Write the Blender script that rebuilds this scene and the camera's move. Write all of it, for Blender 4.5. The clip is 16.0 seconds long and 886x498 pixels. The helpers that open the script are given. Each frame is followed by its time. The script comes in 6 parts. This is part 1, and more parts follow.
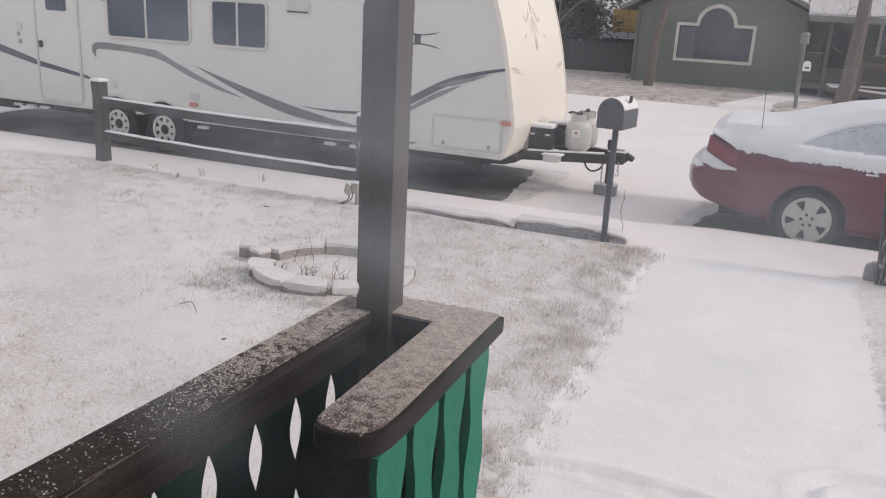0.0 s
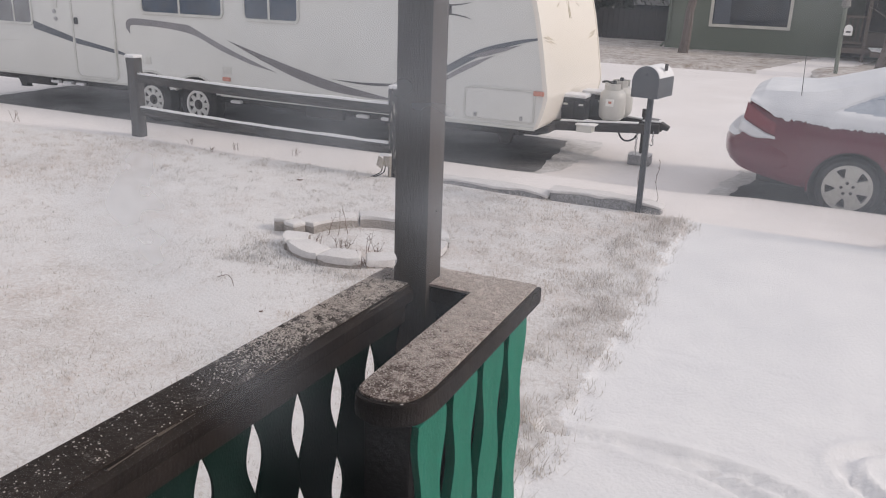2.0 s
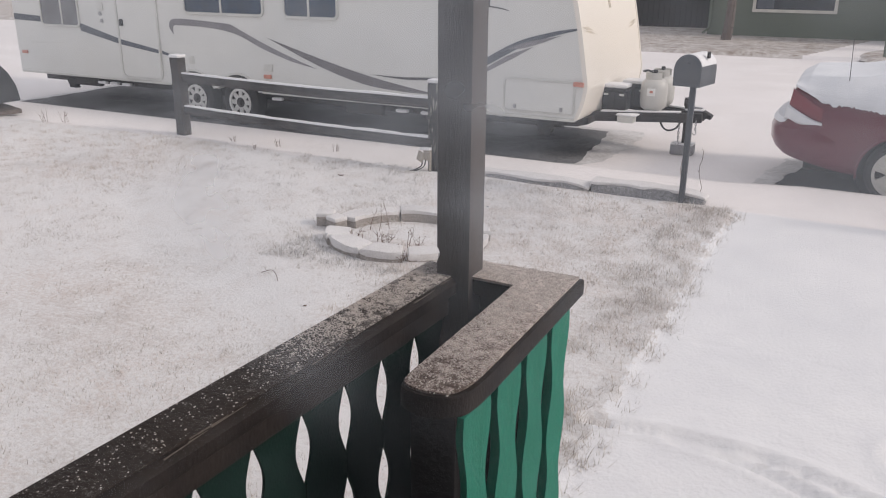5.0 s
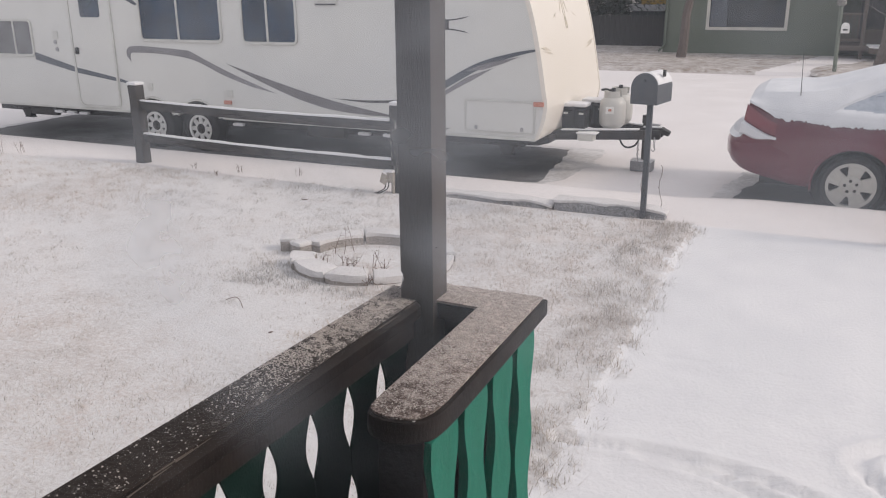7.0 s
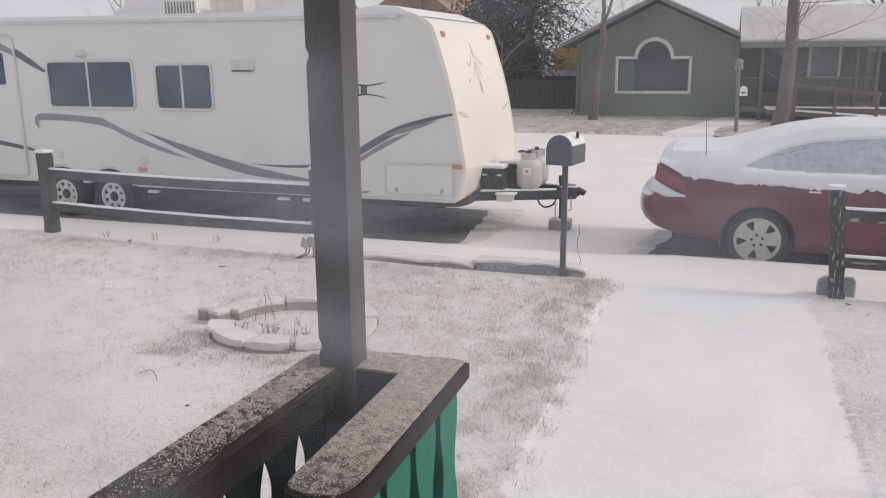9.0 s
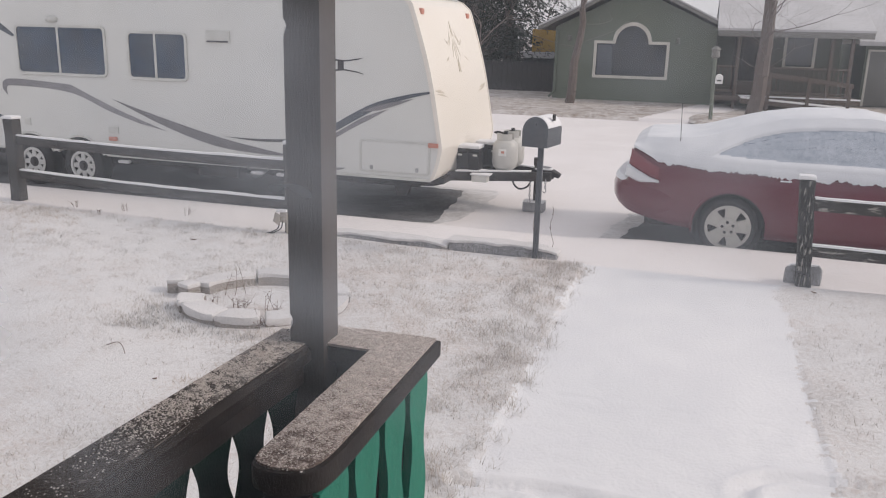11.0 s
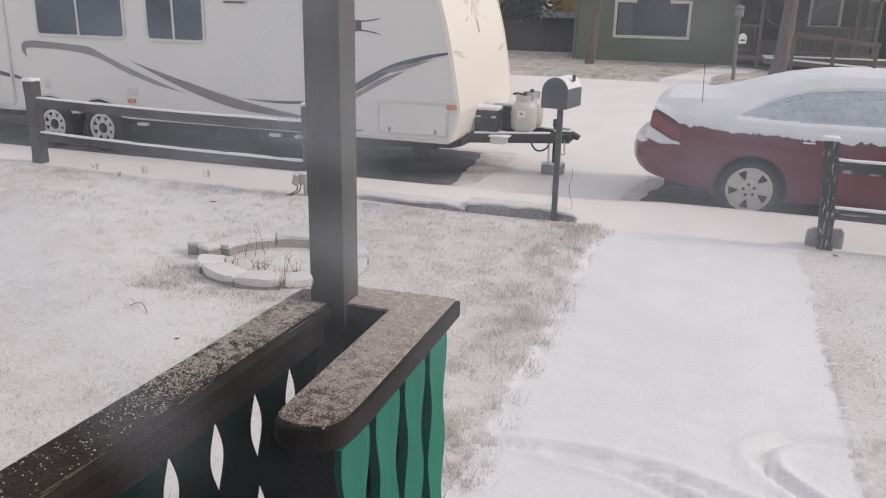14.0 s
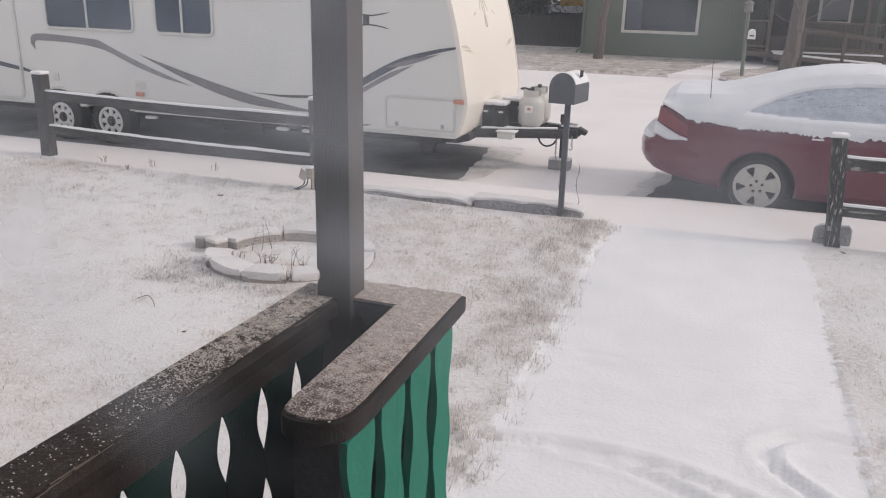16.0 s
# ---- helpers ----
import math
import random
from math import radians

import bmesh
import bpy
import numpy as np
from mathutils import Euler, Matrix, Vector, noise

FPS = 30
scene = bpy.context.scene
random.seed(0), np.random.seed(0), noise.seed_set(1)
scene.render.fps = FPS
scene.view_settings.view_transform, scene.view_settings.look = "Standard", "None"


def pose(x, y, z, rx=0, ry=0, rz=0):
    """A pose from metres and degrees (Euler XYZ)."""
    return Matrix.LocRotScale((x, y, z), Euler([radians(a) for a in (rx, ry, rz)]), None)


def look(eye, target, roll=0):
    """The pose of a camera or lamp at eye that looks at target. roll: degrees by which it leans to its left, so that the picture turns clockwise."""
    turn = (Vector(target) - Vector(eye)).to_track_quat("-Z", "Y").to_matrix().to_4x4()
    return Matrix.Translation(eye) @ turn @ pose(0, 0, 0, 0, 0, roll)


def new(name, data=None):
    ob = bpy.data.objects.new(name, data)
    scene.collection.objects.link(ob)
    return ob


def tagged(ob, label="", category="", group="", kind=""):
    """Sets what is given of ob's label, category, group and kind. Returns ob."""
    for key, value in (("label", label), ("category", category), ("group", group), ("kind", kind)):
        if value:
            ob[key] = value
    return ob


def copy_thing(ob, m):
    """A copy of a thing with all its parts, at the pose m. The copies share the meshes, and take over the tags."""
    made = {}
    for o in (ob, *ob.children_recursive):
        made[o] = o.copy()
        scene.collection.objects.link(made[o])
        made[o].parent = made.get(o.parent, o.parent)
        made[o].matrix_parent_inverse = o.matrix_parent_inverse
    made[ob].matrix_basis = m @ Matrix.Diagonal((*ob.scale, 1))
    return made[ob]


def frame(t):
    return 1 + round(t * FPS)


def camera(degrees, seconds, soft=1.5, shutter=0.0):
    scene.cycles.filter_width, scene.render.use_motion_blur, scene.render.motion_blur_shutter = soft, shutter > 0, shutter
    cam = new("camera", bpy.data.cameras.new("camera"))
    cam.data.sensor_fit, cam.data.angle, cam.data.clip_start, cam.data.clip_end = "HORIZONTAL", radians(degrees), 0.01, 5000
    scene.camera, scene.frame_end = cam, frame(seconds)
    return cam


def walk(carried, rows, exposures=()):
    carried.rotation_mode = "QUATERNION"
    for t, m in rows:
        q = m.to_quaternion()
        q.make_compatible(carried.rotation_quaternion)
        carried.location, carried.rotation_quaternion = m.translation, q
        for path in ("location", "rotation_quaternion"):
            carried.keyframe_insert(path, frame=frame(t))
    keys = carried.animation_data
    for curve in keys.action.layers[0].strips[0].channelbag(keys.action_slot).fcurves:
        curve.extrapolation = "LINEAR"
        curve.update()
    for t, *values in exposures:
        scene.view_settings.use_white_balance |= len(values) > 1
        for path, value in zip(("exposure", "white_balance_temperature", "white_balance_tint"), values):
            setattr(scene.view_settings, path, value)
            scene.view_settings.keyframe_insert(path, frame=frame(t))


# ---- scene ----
cam = camera(57.2, 16.0, soft=1.05)
EXPOSURE = -0.13
PATH = [
    (0, (-0.004, -0.086, 2.109), (-0.099, 1.83, 1.543), 3.1),
    (0.5, (-0.006, -0.08, 2.109), (-0.104, 1.831, 1.526), 2.8),
    (1, (-0.01, -0.097, 2.113), (-0.14, 1.806, 1.509), 2.5),
    (1.5, (-0.013, -0.096, 2.112), (-0.161, 1.8, 1.493), 2.2),
    (2, (-0.015, -0.091, 2.107), (-0.184, 1.798, 1.473), 2.0),
    (2.5, (-0.016, -0.111, 2.112), (-0.229, 1.769, 1.464), 1.7),
    (3, (-0.016, -0.104, 2.111), (-0.24, 1.773, 1.458), 1.4),
    (3.5, (-0.02, -0.106, 2.107), (-0.263, 1.768, 1.452), 1.5),
    (6, (-0.014, -0.104, 2.115), (-0.268, 1.772, 1.469), -0.6),
    (6.5, (-0.012, -0.102, 2.116), (-0.216, 1.785, 1.486), -0.5),
    (7, (-0.011, -0.11, 2.122), (-0.197, 1.788, 1.518), -0.4),
    (7.5, (-0.006, -0.106, 2.125), (-0.195, 1.804, 1.564), -0.5),
    (8, (-0.007, -0.104, 2.122), (-0.199, 1.812, 1.583), -0.6),
    (8.5, (-0.002, -0.089, 2.12), (-0.131, 1.847, 1.636), -0.7),
    (9, (0.0, -0.087, 2.121), (0.0, 1.86, 1.662), -0.5),
    (11.5, (-0.004, -0.079, 2.113), (0.063, 1.847, 1.579), 1.5),
    (12, (-0.006, -0.075, 2.11), (0.05, 1.844, 1.55), 1.7),
    (12.5, (-0.006, -0.069, 2.107), (0.02, 1.848, 1.538), 1.8),
    (13, (-0.007, -0.078, 2.109), (0.016, 1.835, 1.524), 1.7),
    (13.5, (-0.005, -0.08, 2.112), (0.02, 1.83, 1.521), 1.4),
    (14, (-0.006, -0.084, 2.111), (0.018, 1.825, 1.515), 1.2),
    (14.5, (-0.006, -0.082, 2.112), (0.016, 1.826, 1.512), 1.3),
    (15, (-0.006, -0.085, 2.114), (0.013, 1.822, 1.51), 1.3),
    (15.5, (-0.007, -0.08, 2.111), (0.008, 1.826, 1.502), 1.4),
    (16, (-0.005, -0.091, 2.115), (0.003, 1.814, 1.506), 1.4),
]
# rows: seconds, eye, target, roll
walk(cam, [(t, look(e, g, r)) for t, e, g, r in PATH], [(0.0, EXPOSURE, 6450, 12.5), (16.0, EXPOSURE, 6450, 12.5)])

# ---- light ----
world = bpy.data.worlds.new("overcast_sky")
scene.world = world
world.use_nodes = True
wn, wl = world.node_tree.nodes, world.node_tree.links
wn.clear()
sky = wn.new("ShaderNodeTexSky")
sky.sky_type, sky.sun_disc = "NISHITA", False
SUN_ELEV, SUN_ROT = radians(34), radians(100)
sky.sun_elevation, sky.sun_rotation = SUN_ELEV, SUN_ROT
sky.air_density, sky.dust_density, sky.ozone_density = 1.0, 4.0, 1.0
cloud = wn.new("ShaderNodeMix")
cloud.data_type = "RGBA"
cloud.inputs[0].default_value = 0.8
cloud.inputs[7].default_value = (10.2, 10.1, 10.3, 1)
wl.new(sky.outputs[0], cloud.inputs[6])
back = wn.new("ShaderNodeBackground")
back.inputs[1].default_value = 0.085
wl.new(cloud.outputs[2], back.inputs[0])
wo = wn.new("ShaderNodeOutputWorld")
wl.new(back.outputs[0], wo.inputs[0])
sun = new("sun", bpy.data.lights.new("sun", "SUN"))
sun.data.energy, sun.data.angle, sun.data.color = 1.5, radians(12), (1.0, 0.9, 0.78)
# hazy sun from the open end of the street
sun_way = Vector((math.sin(SUN_ROT) * math.cos(SUN_ELEV), math.cos(SUN_ROT) * math.cos(SUN_ELEV), math.sin(SUN_ELEV)))
sun.matrix_world = look(sun_way * 60, (0, 0, 0))


# ---- materials ----
def shade(name, rgb, rough=0.7, vary=0.15, scale=6.0, fine=60.0, bump=0.15, metal=0.0, second=None, amount=0.5, spread=0.12, per_piece=0.0, stretch=(1, 1, 1), gloss=None):
    """A surface: base colour, slow stains towards a second colour, fine grain, and relief."""
    m = bpy.data.materials.new(name)
    m.use_nodes = True
    n, l = m.node_tree.nodes, m.node_tree.links
    b = n["Principled BSDF"]
    b.inputs["Roughness"].default_value, b.inputs["Metallic"].default_value = rough, metal
    tc = n.new("ShaderNodeTexCoord")
    mp = n.new("ShaderNodeMapping")
    mp.inputs["Scale"].default_value = stretch
    l.new(tc.outputs["Object"], mp.inputs[0])
    big, small = n.new("ShaderNodeTexNoise"), n.new("ShaderNodeTexNoise")
    for node, s, d in ((big, scale, 4), (small, fine, 3)):
        node.inputs["Scale"].default_value, node.inputs["Detail"].default_value = s, d
        l.new(mp.outputs[0], node.inputs["Vector"])
    ramp = n.new("ShaderNodeMapRange")
    ramp.inputs[1].default_value, ramp.inputs[2].default_value = 0.5 - spread, 0.5 + spread
    ramp.inputs[3].default_value, ramp.inputs[4].default_value = 0.0, amount
    l.new(big.outputs[0], ramp.inputs[0])
    mix = n.new("ShaderNodeMix")
    mix.data_type = "RGBA"
    mix.inputs[6].default_value = (*rgb, 1)
    mix.inputs[7].default_value = (*(second or [c * 0.75 for c in rgb]), 1)
    l.new(ramp.outputs[0], mix.inputs[0])
    grain = n.new("ShaderNodeMapRange")
    grain.inputs[1].default_value, grain.inputs[2].default_value = 0.3, 0.7
    grain.inputs[3].default_value, grain.inputs[4].default_value = 1 - vary, 1 + vary
    l.new(small.outputs[0], grain.inputs[0])
    hsv = n.new("ShaderNodeHueSaturation")
    l.new(mix.outputs[2], hsv.inputs["Color"])
    if per_piece:
        oi = n.new("ShaderNodeObjectInfo")
        pr = n.new("ShaderNodeMapRange")
        pr.inputs[3].default_value, pr.inputs[4].default_value = 1 - per_piece, 1 + per_piece
        l.new(oi.outputs["Random"], pr.inputs[0])
        mu = n.new("ShaderNodeMath")
        mu.operation = "MULTIPLY"
        l.new(pr.outputs[0], mu.inputs[0])
        l.new(grain.outputs[0], mu.inputs[1])
        l.new(mu.outputs[0], hsv.inputs["Value"])
    else:
        l.new(grain.outputs[0], hsv.inputs["Value"])
    l.new(hsv.outputs[0], b.inputs["Base Color"])
    if bump:
        bn = n.new("ShaderNodeBump")
        bn.inputs["Strength"].default_value, bn.inputs["Distance"].default_value = bump, 0.02
        l.new(small.outputs[0], bn.inputs["Height"])
        l.new(bn.outputs[0], b.inputs["Normal"])
    return m


def glass(name, rgb=(0.02, 0.025, 0.03)):
    m = shade(name, rgb, 0.06, 0.05, 3, 20, 0.0, second=[c * 2.2 for c in rgb])
    m.node_tree.nodes["Principled BSDF"].inputs["Coat Weight"].default_value = 0.6
    return m


def dusted(name, base, snow=(0.8, 0.8, 0.82), cover=0.5, scale=90.0, soft=0.06, rough=0.8, wide=7.0, along=None):
    """A surface thinly dusted with snow, in grains and in drifts."""
    m = shade(name, base, rough, 0.25, 12, 120, 0.3)
    n, l = m.node_tree.nodes, m.node_tree.links
    b = n["Principled BSDF"]
    src = b.inputs["Base Color"].links[0].from_socket
    tc = n["Texture Coordinate"]
    grain, drift = n.new("ShaderNodeTexNoise"), n.new("ShaderNodeTexNoise")
    for node, s, d in ((grain, scale, 3), (drift, wide, 3)):
        node.inputs["Scale"].default_value, node.inputs["Detail"].default_value = s, d
        l.new(tc.outputs["Object"], node.inputs["Vector"])
    add = n.new("ShaderNodeMath")
    add.operation = "ADD"
    l.new(grain.outputs[0], add.inputs[0])
    l.new(drift.outputs[0], add.inputs[1])
    if along:  # snow lies thicker towards one end
        sep, run = n.new("ShaderNodeSeparateXYZ"), n.new("ShaderNodeMapRange")
        l.new(tc.outputs["Object"], sep.inputs[0])
        l.new(sep.outputs[1], run.inputs[0])
        for k in range(4):
            run.inputs[k + 1].default_value = along[k]
        more = n.new("ShaderNodeMath")
        l.new(add.outputs[0], more.inputs[0])
        l.new(run.outputs[0], more.inputs[1])
        add = more
    r = n.new("ShaderNodeMapRange")
    edge = 1.0 + (0.5 - cover) * 0.5
    r.inputs[1].default_value, r.inputs[2].default_value = edge - soft, edge + soft
    l.new(add.outputs[0], r.inputs[0])
    mix = n.new("ShaderNodeMix")
    mix.data_type = "RGBA"
    mix.inputs[7].default_value = (*snow, 1)
    l.new(r.outputs[0], mix.inputs[0])
    l.new(src, mix.inputs[6])
    l.new(mix.outputs[2], b.inputs["Base Color"])
    return m


SNOW = shade("snow", (0.8, 0.8, 0.82), 0.75, 0.03, 3.0, 45, 0.25, second=(0.74, 0.74, 0.77))


def lawn_cover():
    """Thin snow over dead grass: white drifts, mottled patches, straw and grey showing through."""
    m = bpy.data.materials.new("snowy_lawn")
    m.use_nodes = True
    n, l = m.node_tree.nodes, m.node_tree.links
    b = n["Principled BSDF"]
    b.inputs["Roughness"].default_value = 0.85
    tc = n.new("ShaderNodeTexCoord")

    def field(scale, detail, rough=0.5, gain=1.0, bias=0.0):
        t, g = n.new("ShaderNodeTexNoise"), n.new("ShaderNodeMath")
        t.inputs["Scale"].default_value, t.inputs["Detail"].default_value, t.inputs["Roughness"].default_value = scale, detail, rough
        l.new(tc.outputs["Object"], t.inputs["Vector"])
        g.operation = "MULTIPLY_ADD"
        g.inputs[1].default_value, g.inputs[2].default_value = gain, bias
        l.new(t.outputs[0], g.inputs[0])
        return t.outputs[0], g.outputs[0]

    def plus(a, c):
        g = n.new("ShaderNodeMath")
        l.new(a, g.inputs[0])
        l.new(c, g.inputs[1])
        return g.outputs[0]

    fine, f = field(34, 5, 0.75, 2.0, -1.0)
    mid, md = field(4.5, 4, 0.6, 0.85, -0.425)
    wide, w = field(0.55, 3, 0.5, 1.3, -0.65)
    sep, run = n.new("ShaderNodeSeparateXYZ"), n.new("ShaderNodeMapRange")
    l.new(tc.outputs["Object"], sep.inputs[0])
    l.new(sep.outputs[0], run.inputs[0])
    for k, v in enumerate((-4.2, -1.6, -0.10, 0.06)):  # the drift thins towards the path
        run.inputs[k + 1].default_value = v
    total = plus(plus(f, md), plus(w, run.outputs[0]))
    cover = n.new("ShaderNodeMapRange")
    for k, v in enumerate((-0.14, 0.70, 0.0, 0.9)):
        cover.inputs[k + 1].default_value = v
    l.new(total, cover.inputs[0])
    _, hue = field(1.3, 3, 0.5, 3.0, -1.0)
    straw, mix = n.new("ShaderNodeMix"), n.new("ShaderNodeMix")
    for node in (straw, mix):
        node.data_type = "RGBA"
    straw.inputs[6].default_value, straw.inputs[7].default_value = (0.43, 0.395, 0.38, 1), (0.55, 0.435, 0.38, 1)
    l.new(hue, straw.inputs[0])
    mix.inputs[6].default_value = (0.79, 0.777, 0.782, 1)
    l.new(straw.outputs[2], mix.inputs[7])
    l.new(cover.outputs[0], mix.inputs[0])
    l.new(mix.outputs[2], b.inputs["Base Color"])
    bump = n.new("ShaderNodeBump")
    bump.inputs["Strength"].default_value, bump.inputs["Distance"].default_value = 0.45, 0.03
    l.new(plus(f, md), bump.inputs["Height"])
    l.new(bump.outputs[0], b.inputs["Normal"])
    return m


LAWN = lawn_cover()
FAR_LAWN = dusted("thin_snow_on_dead_grass", (0.30, 0.245, 0.205), (0.70, 0.67, 0.66), 0.44, 9.0, 0.32, wide=2.2)
ROAD_SNOW = shade("snow_on_road", (0.835, 0.80, 0.80), 0.7, 0.05, 0.7, 30, 0.2, second=(0.76, 0.72, 0.715), amount=0.7)
ASPHALT = dusted("bare_asphalt", (0.06, 0.058, 0.062), (0.3, 0.3, 0.31), 0.12, 30.0, 0.35, wide=1.2)
WET = dusted("half_bare_asphalt", (0.30, 0.275, 0.27), (0.78, 0.765, 0.77), 0.92, 24.0, 0.4, wide=2.2)


def straw_blades(name, colours):
    """Dead blades, some frosted: the tone changes from blade to blade."""
    m = bpy.data.materials.new(name)
    m.use_nodes = True
    n, l = m.node_tree.nodes, m.node_tree.links
    geo, ramp = n.new("ShaderNodeNewGeometry"), n.new("ShaderNodeValToRGB")
    while len(ramp.color_ramp.elements) < len(colours):
        ramp.color_ramp.elements.new(0.5)
    for k, c in enumerate(colours):
        ramp.color_ramp.elements[k].position = k / (len(colours) - 1)
        ramp.color_ramp.elements[k].color = (*c, 1)
    l.new(geo.outputs["Random Per Island"], ramp.inputs[0])
    l.new(ramp.outputs[0], n["Principled BSDF"].inputs["Base Color"])
    n["Principled BSDF"].inputs["Roughness"].default_value = 0.9
    return m


GRASS = straw_blades("dead_grass", ((0.30, 0.27, 0.25), (0.50, 0.44, 0.39), (0.66, 0.63, 0.61), (0.74, 0.73, 0.73)))
BROWN = shade("dark_brown_paint", (0.017, 0.013, 0.012), 0.6, 0.2, 5, 60, 0.15, second=(0.034, 0.025, 0.021), stretch=(3, 3, 1))
# BROWN darkened to carry the shade of the enclosed porch
BROWN_SHADE = shade("shaded_brown_paint", (0.009, 0.008, 0.008), 0.7, 0.2, 5, 60, 0.15, second=(0.016, 0.013, 0.012))
# Post colour, several times lighter than the railing's BROWN
POST_BROWN = shade("lighter_brown_post_paint", (0.062, 0.052, 0.048), 0.65, 0.12, 4, 60, 0.12, second=(0.095, 0.077, 0.070), stretch=(3, 3, 0.5))
SNOW_THIN = shade("thin_greyish_snow", (0.70, 0.685, 0.69), 0.8, 0.08, 5.0, 60, 0.35, second=(0.60, 0.58, 0.58))
GRAIN = shade("snow_grains", (0.60, 0.55, 0.52), 0.75, 0.25, 60, 300, 0.0, second=(0.36, 0.31, 0.29), spread=0.08)
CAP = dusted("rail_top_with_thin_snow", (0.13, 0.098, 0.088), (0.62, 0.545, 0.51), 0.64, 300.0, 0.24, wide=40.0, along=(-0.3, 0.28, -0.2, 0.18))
# Left rail top: less snow, and shade darkening both wood and snow colours
CAP_L = dusted("shaded_rail_top_half_snowed", (0.042, 0.033, 0.029), (0.32, 0.295, 0.285), 0.34, 280.0, 0.22, wide=34.0, along=(-0.75, 0.0, -0.3, 0.12))
GREEN = shade("green_paint", (0.010, 0.165, 0.11), 0.6, 0.18, 6, 110, 0.3, second=(0.020, 0.215, 0.15), per_piece=0.1, stretch=(4, 4, 1))
# Same green paint with porch shade put into its colour
GREEN_SHADE = shade("shaded_green_paint", (0.004, 0.022, 0.017), 0.7, 0.2, 5, 90, 0.25, stretch=(4, 4, 1))
FENCE = shade("weathered_dark_wood", (0.045, 0.043, 0.046), 0.85, 0.35, 5, 40, 0.6, second=(0.12, 0.11, 0.105), amount=0.6, spread=0.12, stretch=(1, 8, 8))
POSTWOOD = shade("flaking_post_wood", (0.035, 0.034, 0.034), 0.85, 0.4, 20, 90, 0.7, second=(0.42, 0.39, 0.36), amount=0.85, spread=0.05, stretch=(3, 3, 0.5))
RAILWOOD = shade("flaking_rail_wood", (0.06, 0.056, 0.054), 0.85, 0.4, 12, 80, 0.7, second=(0.40, 0.37, 0.34), amount=0.8, stretch=(0.6, 3, 3))
for flaking in (POSTWOOD, RAILWOOD):
    edge = flaking.node_tree.nodes["Map Range"]
    edge.inputs[1].default_value, edge.inputs[2].default_value = 0.57, 0.66
RV = shade("white_fibreglass", (0.73, 0.735, 0.715), 0.28, 0.02, 0.9, 30, 0.02, second=(0.67, 0.67, 0.645))
# Lighter and warmer than RV: sunlight on the front put into the colour
RV_FRONT = shade("sunlit_front_cap", (0.85, 0.80, 0.73), 0.35, 0.03, 1.0, 30, 0.02, second=(0.82, 0.77, 0.69))
RV_TRIM = shade("pale_trim", (0.66, 0.66, 0.63), 0.4, 0.05, 4, 60, 0.05)
RV_GREY = shade("grey_decal", (0.22, 0.215, 0.23), 0.4, 0.06, 3, 50, 0.0, second=(0.29, 0.28, 0.295))
RV_SWOOSH = shade("dark_grey_decal", (0.13, 0.12, 0.128), 0.4, 0.06, 3, 50, 0.0, second=(0.19, 0.18, 0.19))
RV_BLUE = shade("slate_decal", (0.10, 0.115, 0.14), 0.4, 0.06, 3, 50, 0.0)
RV_DARK = shade("dark_decal", (0.05, 0.045, 0.05), 0.4, 0.06, 3, 50, 0.0)
BLACK = shade("black_frame_paint", (0.022, 0.022, 0.025), 0.6, 0.3, 6, 60, 0.2, second=(0.06, 0.05, 0.045))
RUBBER = shade("tyre_rubber", (0.025, 0.025, 0.027), 0.85, 0.2, 8, 80, 0.3, second=(0.04, 0.039, 0.04))
RIM = shade("white_steel_rim", (0.66, 0.66, 0.65), 0.4, 0.06, 8, 60, 0.05, second=(0.5, 0.49, 0.47))
ALLOY = shade("dull_alloy_wheel", (0.52, 0.505, 0.475), 0.45, 0.08, 9, 60, 0.05, metal=0.1)
STEEL = shade("galvanised_steel", (0.42, 0.42, 0.43), 0.45, 0.12, 9, 70, 0.1, metal=0.7)
AMBER = shade("amber_lens", (0.60, 0.25, 0.18), 0.3, 0.1, 9, 60, 0.05)
TANK = shade("cream_tank_paint", (0.56, 0.555, 0.535), 0.4, 0.06, 5, 50, 0.03, second=(0.47, 0.46, 0.43))
PLASTIC = shade("black_plastic", (0.02, 0.02, 0.023), 0.5, 0.2, 6, 60, 0.1)
MAILBOX = shade("dark_grey_mailbox_paint", (0.08, 0.09, 0.105), 0.45, 0.15, 7, 60, 0.08, second=(0.12, 0.125, 0.135))
RED = shade("red_car_paint", (0.120, 0.013, 0.033), 0.3, 0.06, 2, 40, 0.0, second=(0.118, 0.018, 0.027))
RED.node_tree.nodes["Principled BSDF"].inputs["Coat Weight"].default_value = 0.5
TAIL = shade("red_tail_lens", (0.21, 0.045, 0.06), 0.3, 0.06, 4, 40, 0.0)
CAR_SNOW = shade("crusted_snow", (0.75, 0.765, 0.80), 0.7, 0.06, 4, 80, 0.3, second=(0.63, 0.65, 0.695))
CAR_FROST = dusted("snow_streaked_glass", (0.27, 0.32, 0.39), (0.50, 0.54, 0.61), 0.74, 18.0, 0.42, wide=3.0, rough=0.5)
STONE = shade("concrete_edging_block", (0.35, 0.32, 0.30), 0.9, 0.2, 8, 60, 0.5, second=(0.26, 0.24, 0.225), per_piece=0.12)
KERB = shade("old_kerb_stone", (0.27, 0.272, 0.285), 0.9, 0.3, 6, 50, 0.5, second=(0.36, 0.355, 0.36))
TWIG = shade("brown_twig", (0.16, 0.10, 0.075), 0.9, 0.3, 20, 90, 0.2)
BARK = shade("grey_bark", (0.15, 0.125, 0.115), 0.95, 0.35, 4, 25, 0.8, second=(0.10, 0.082, 0.073), stretch=(1, 1, 0.35))
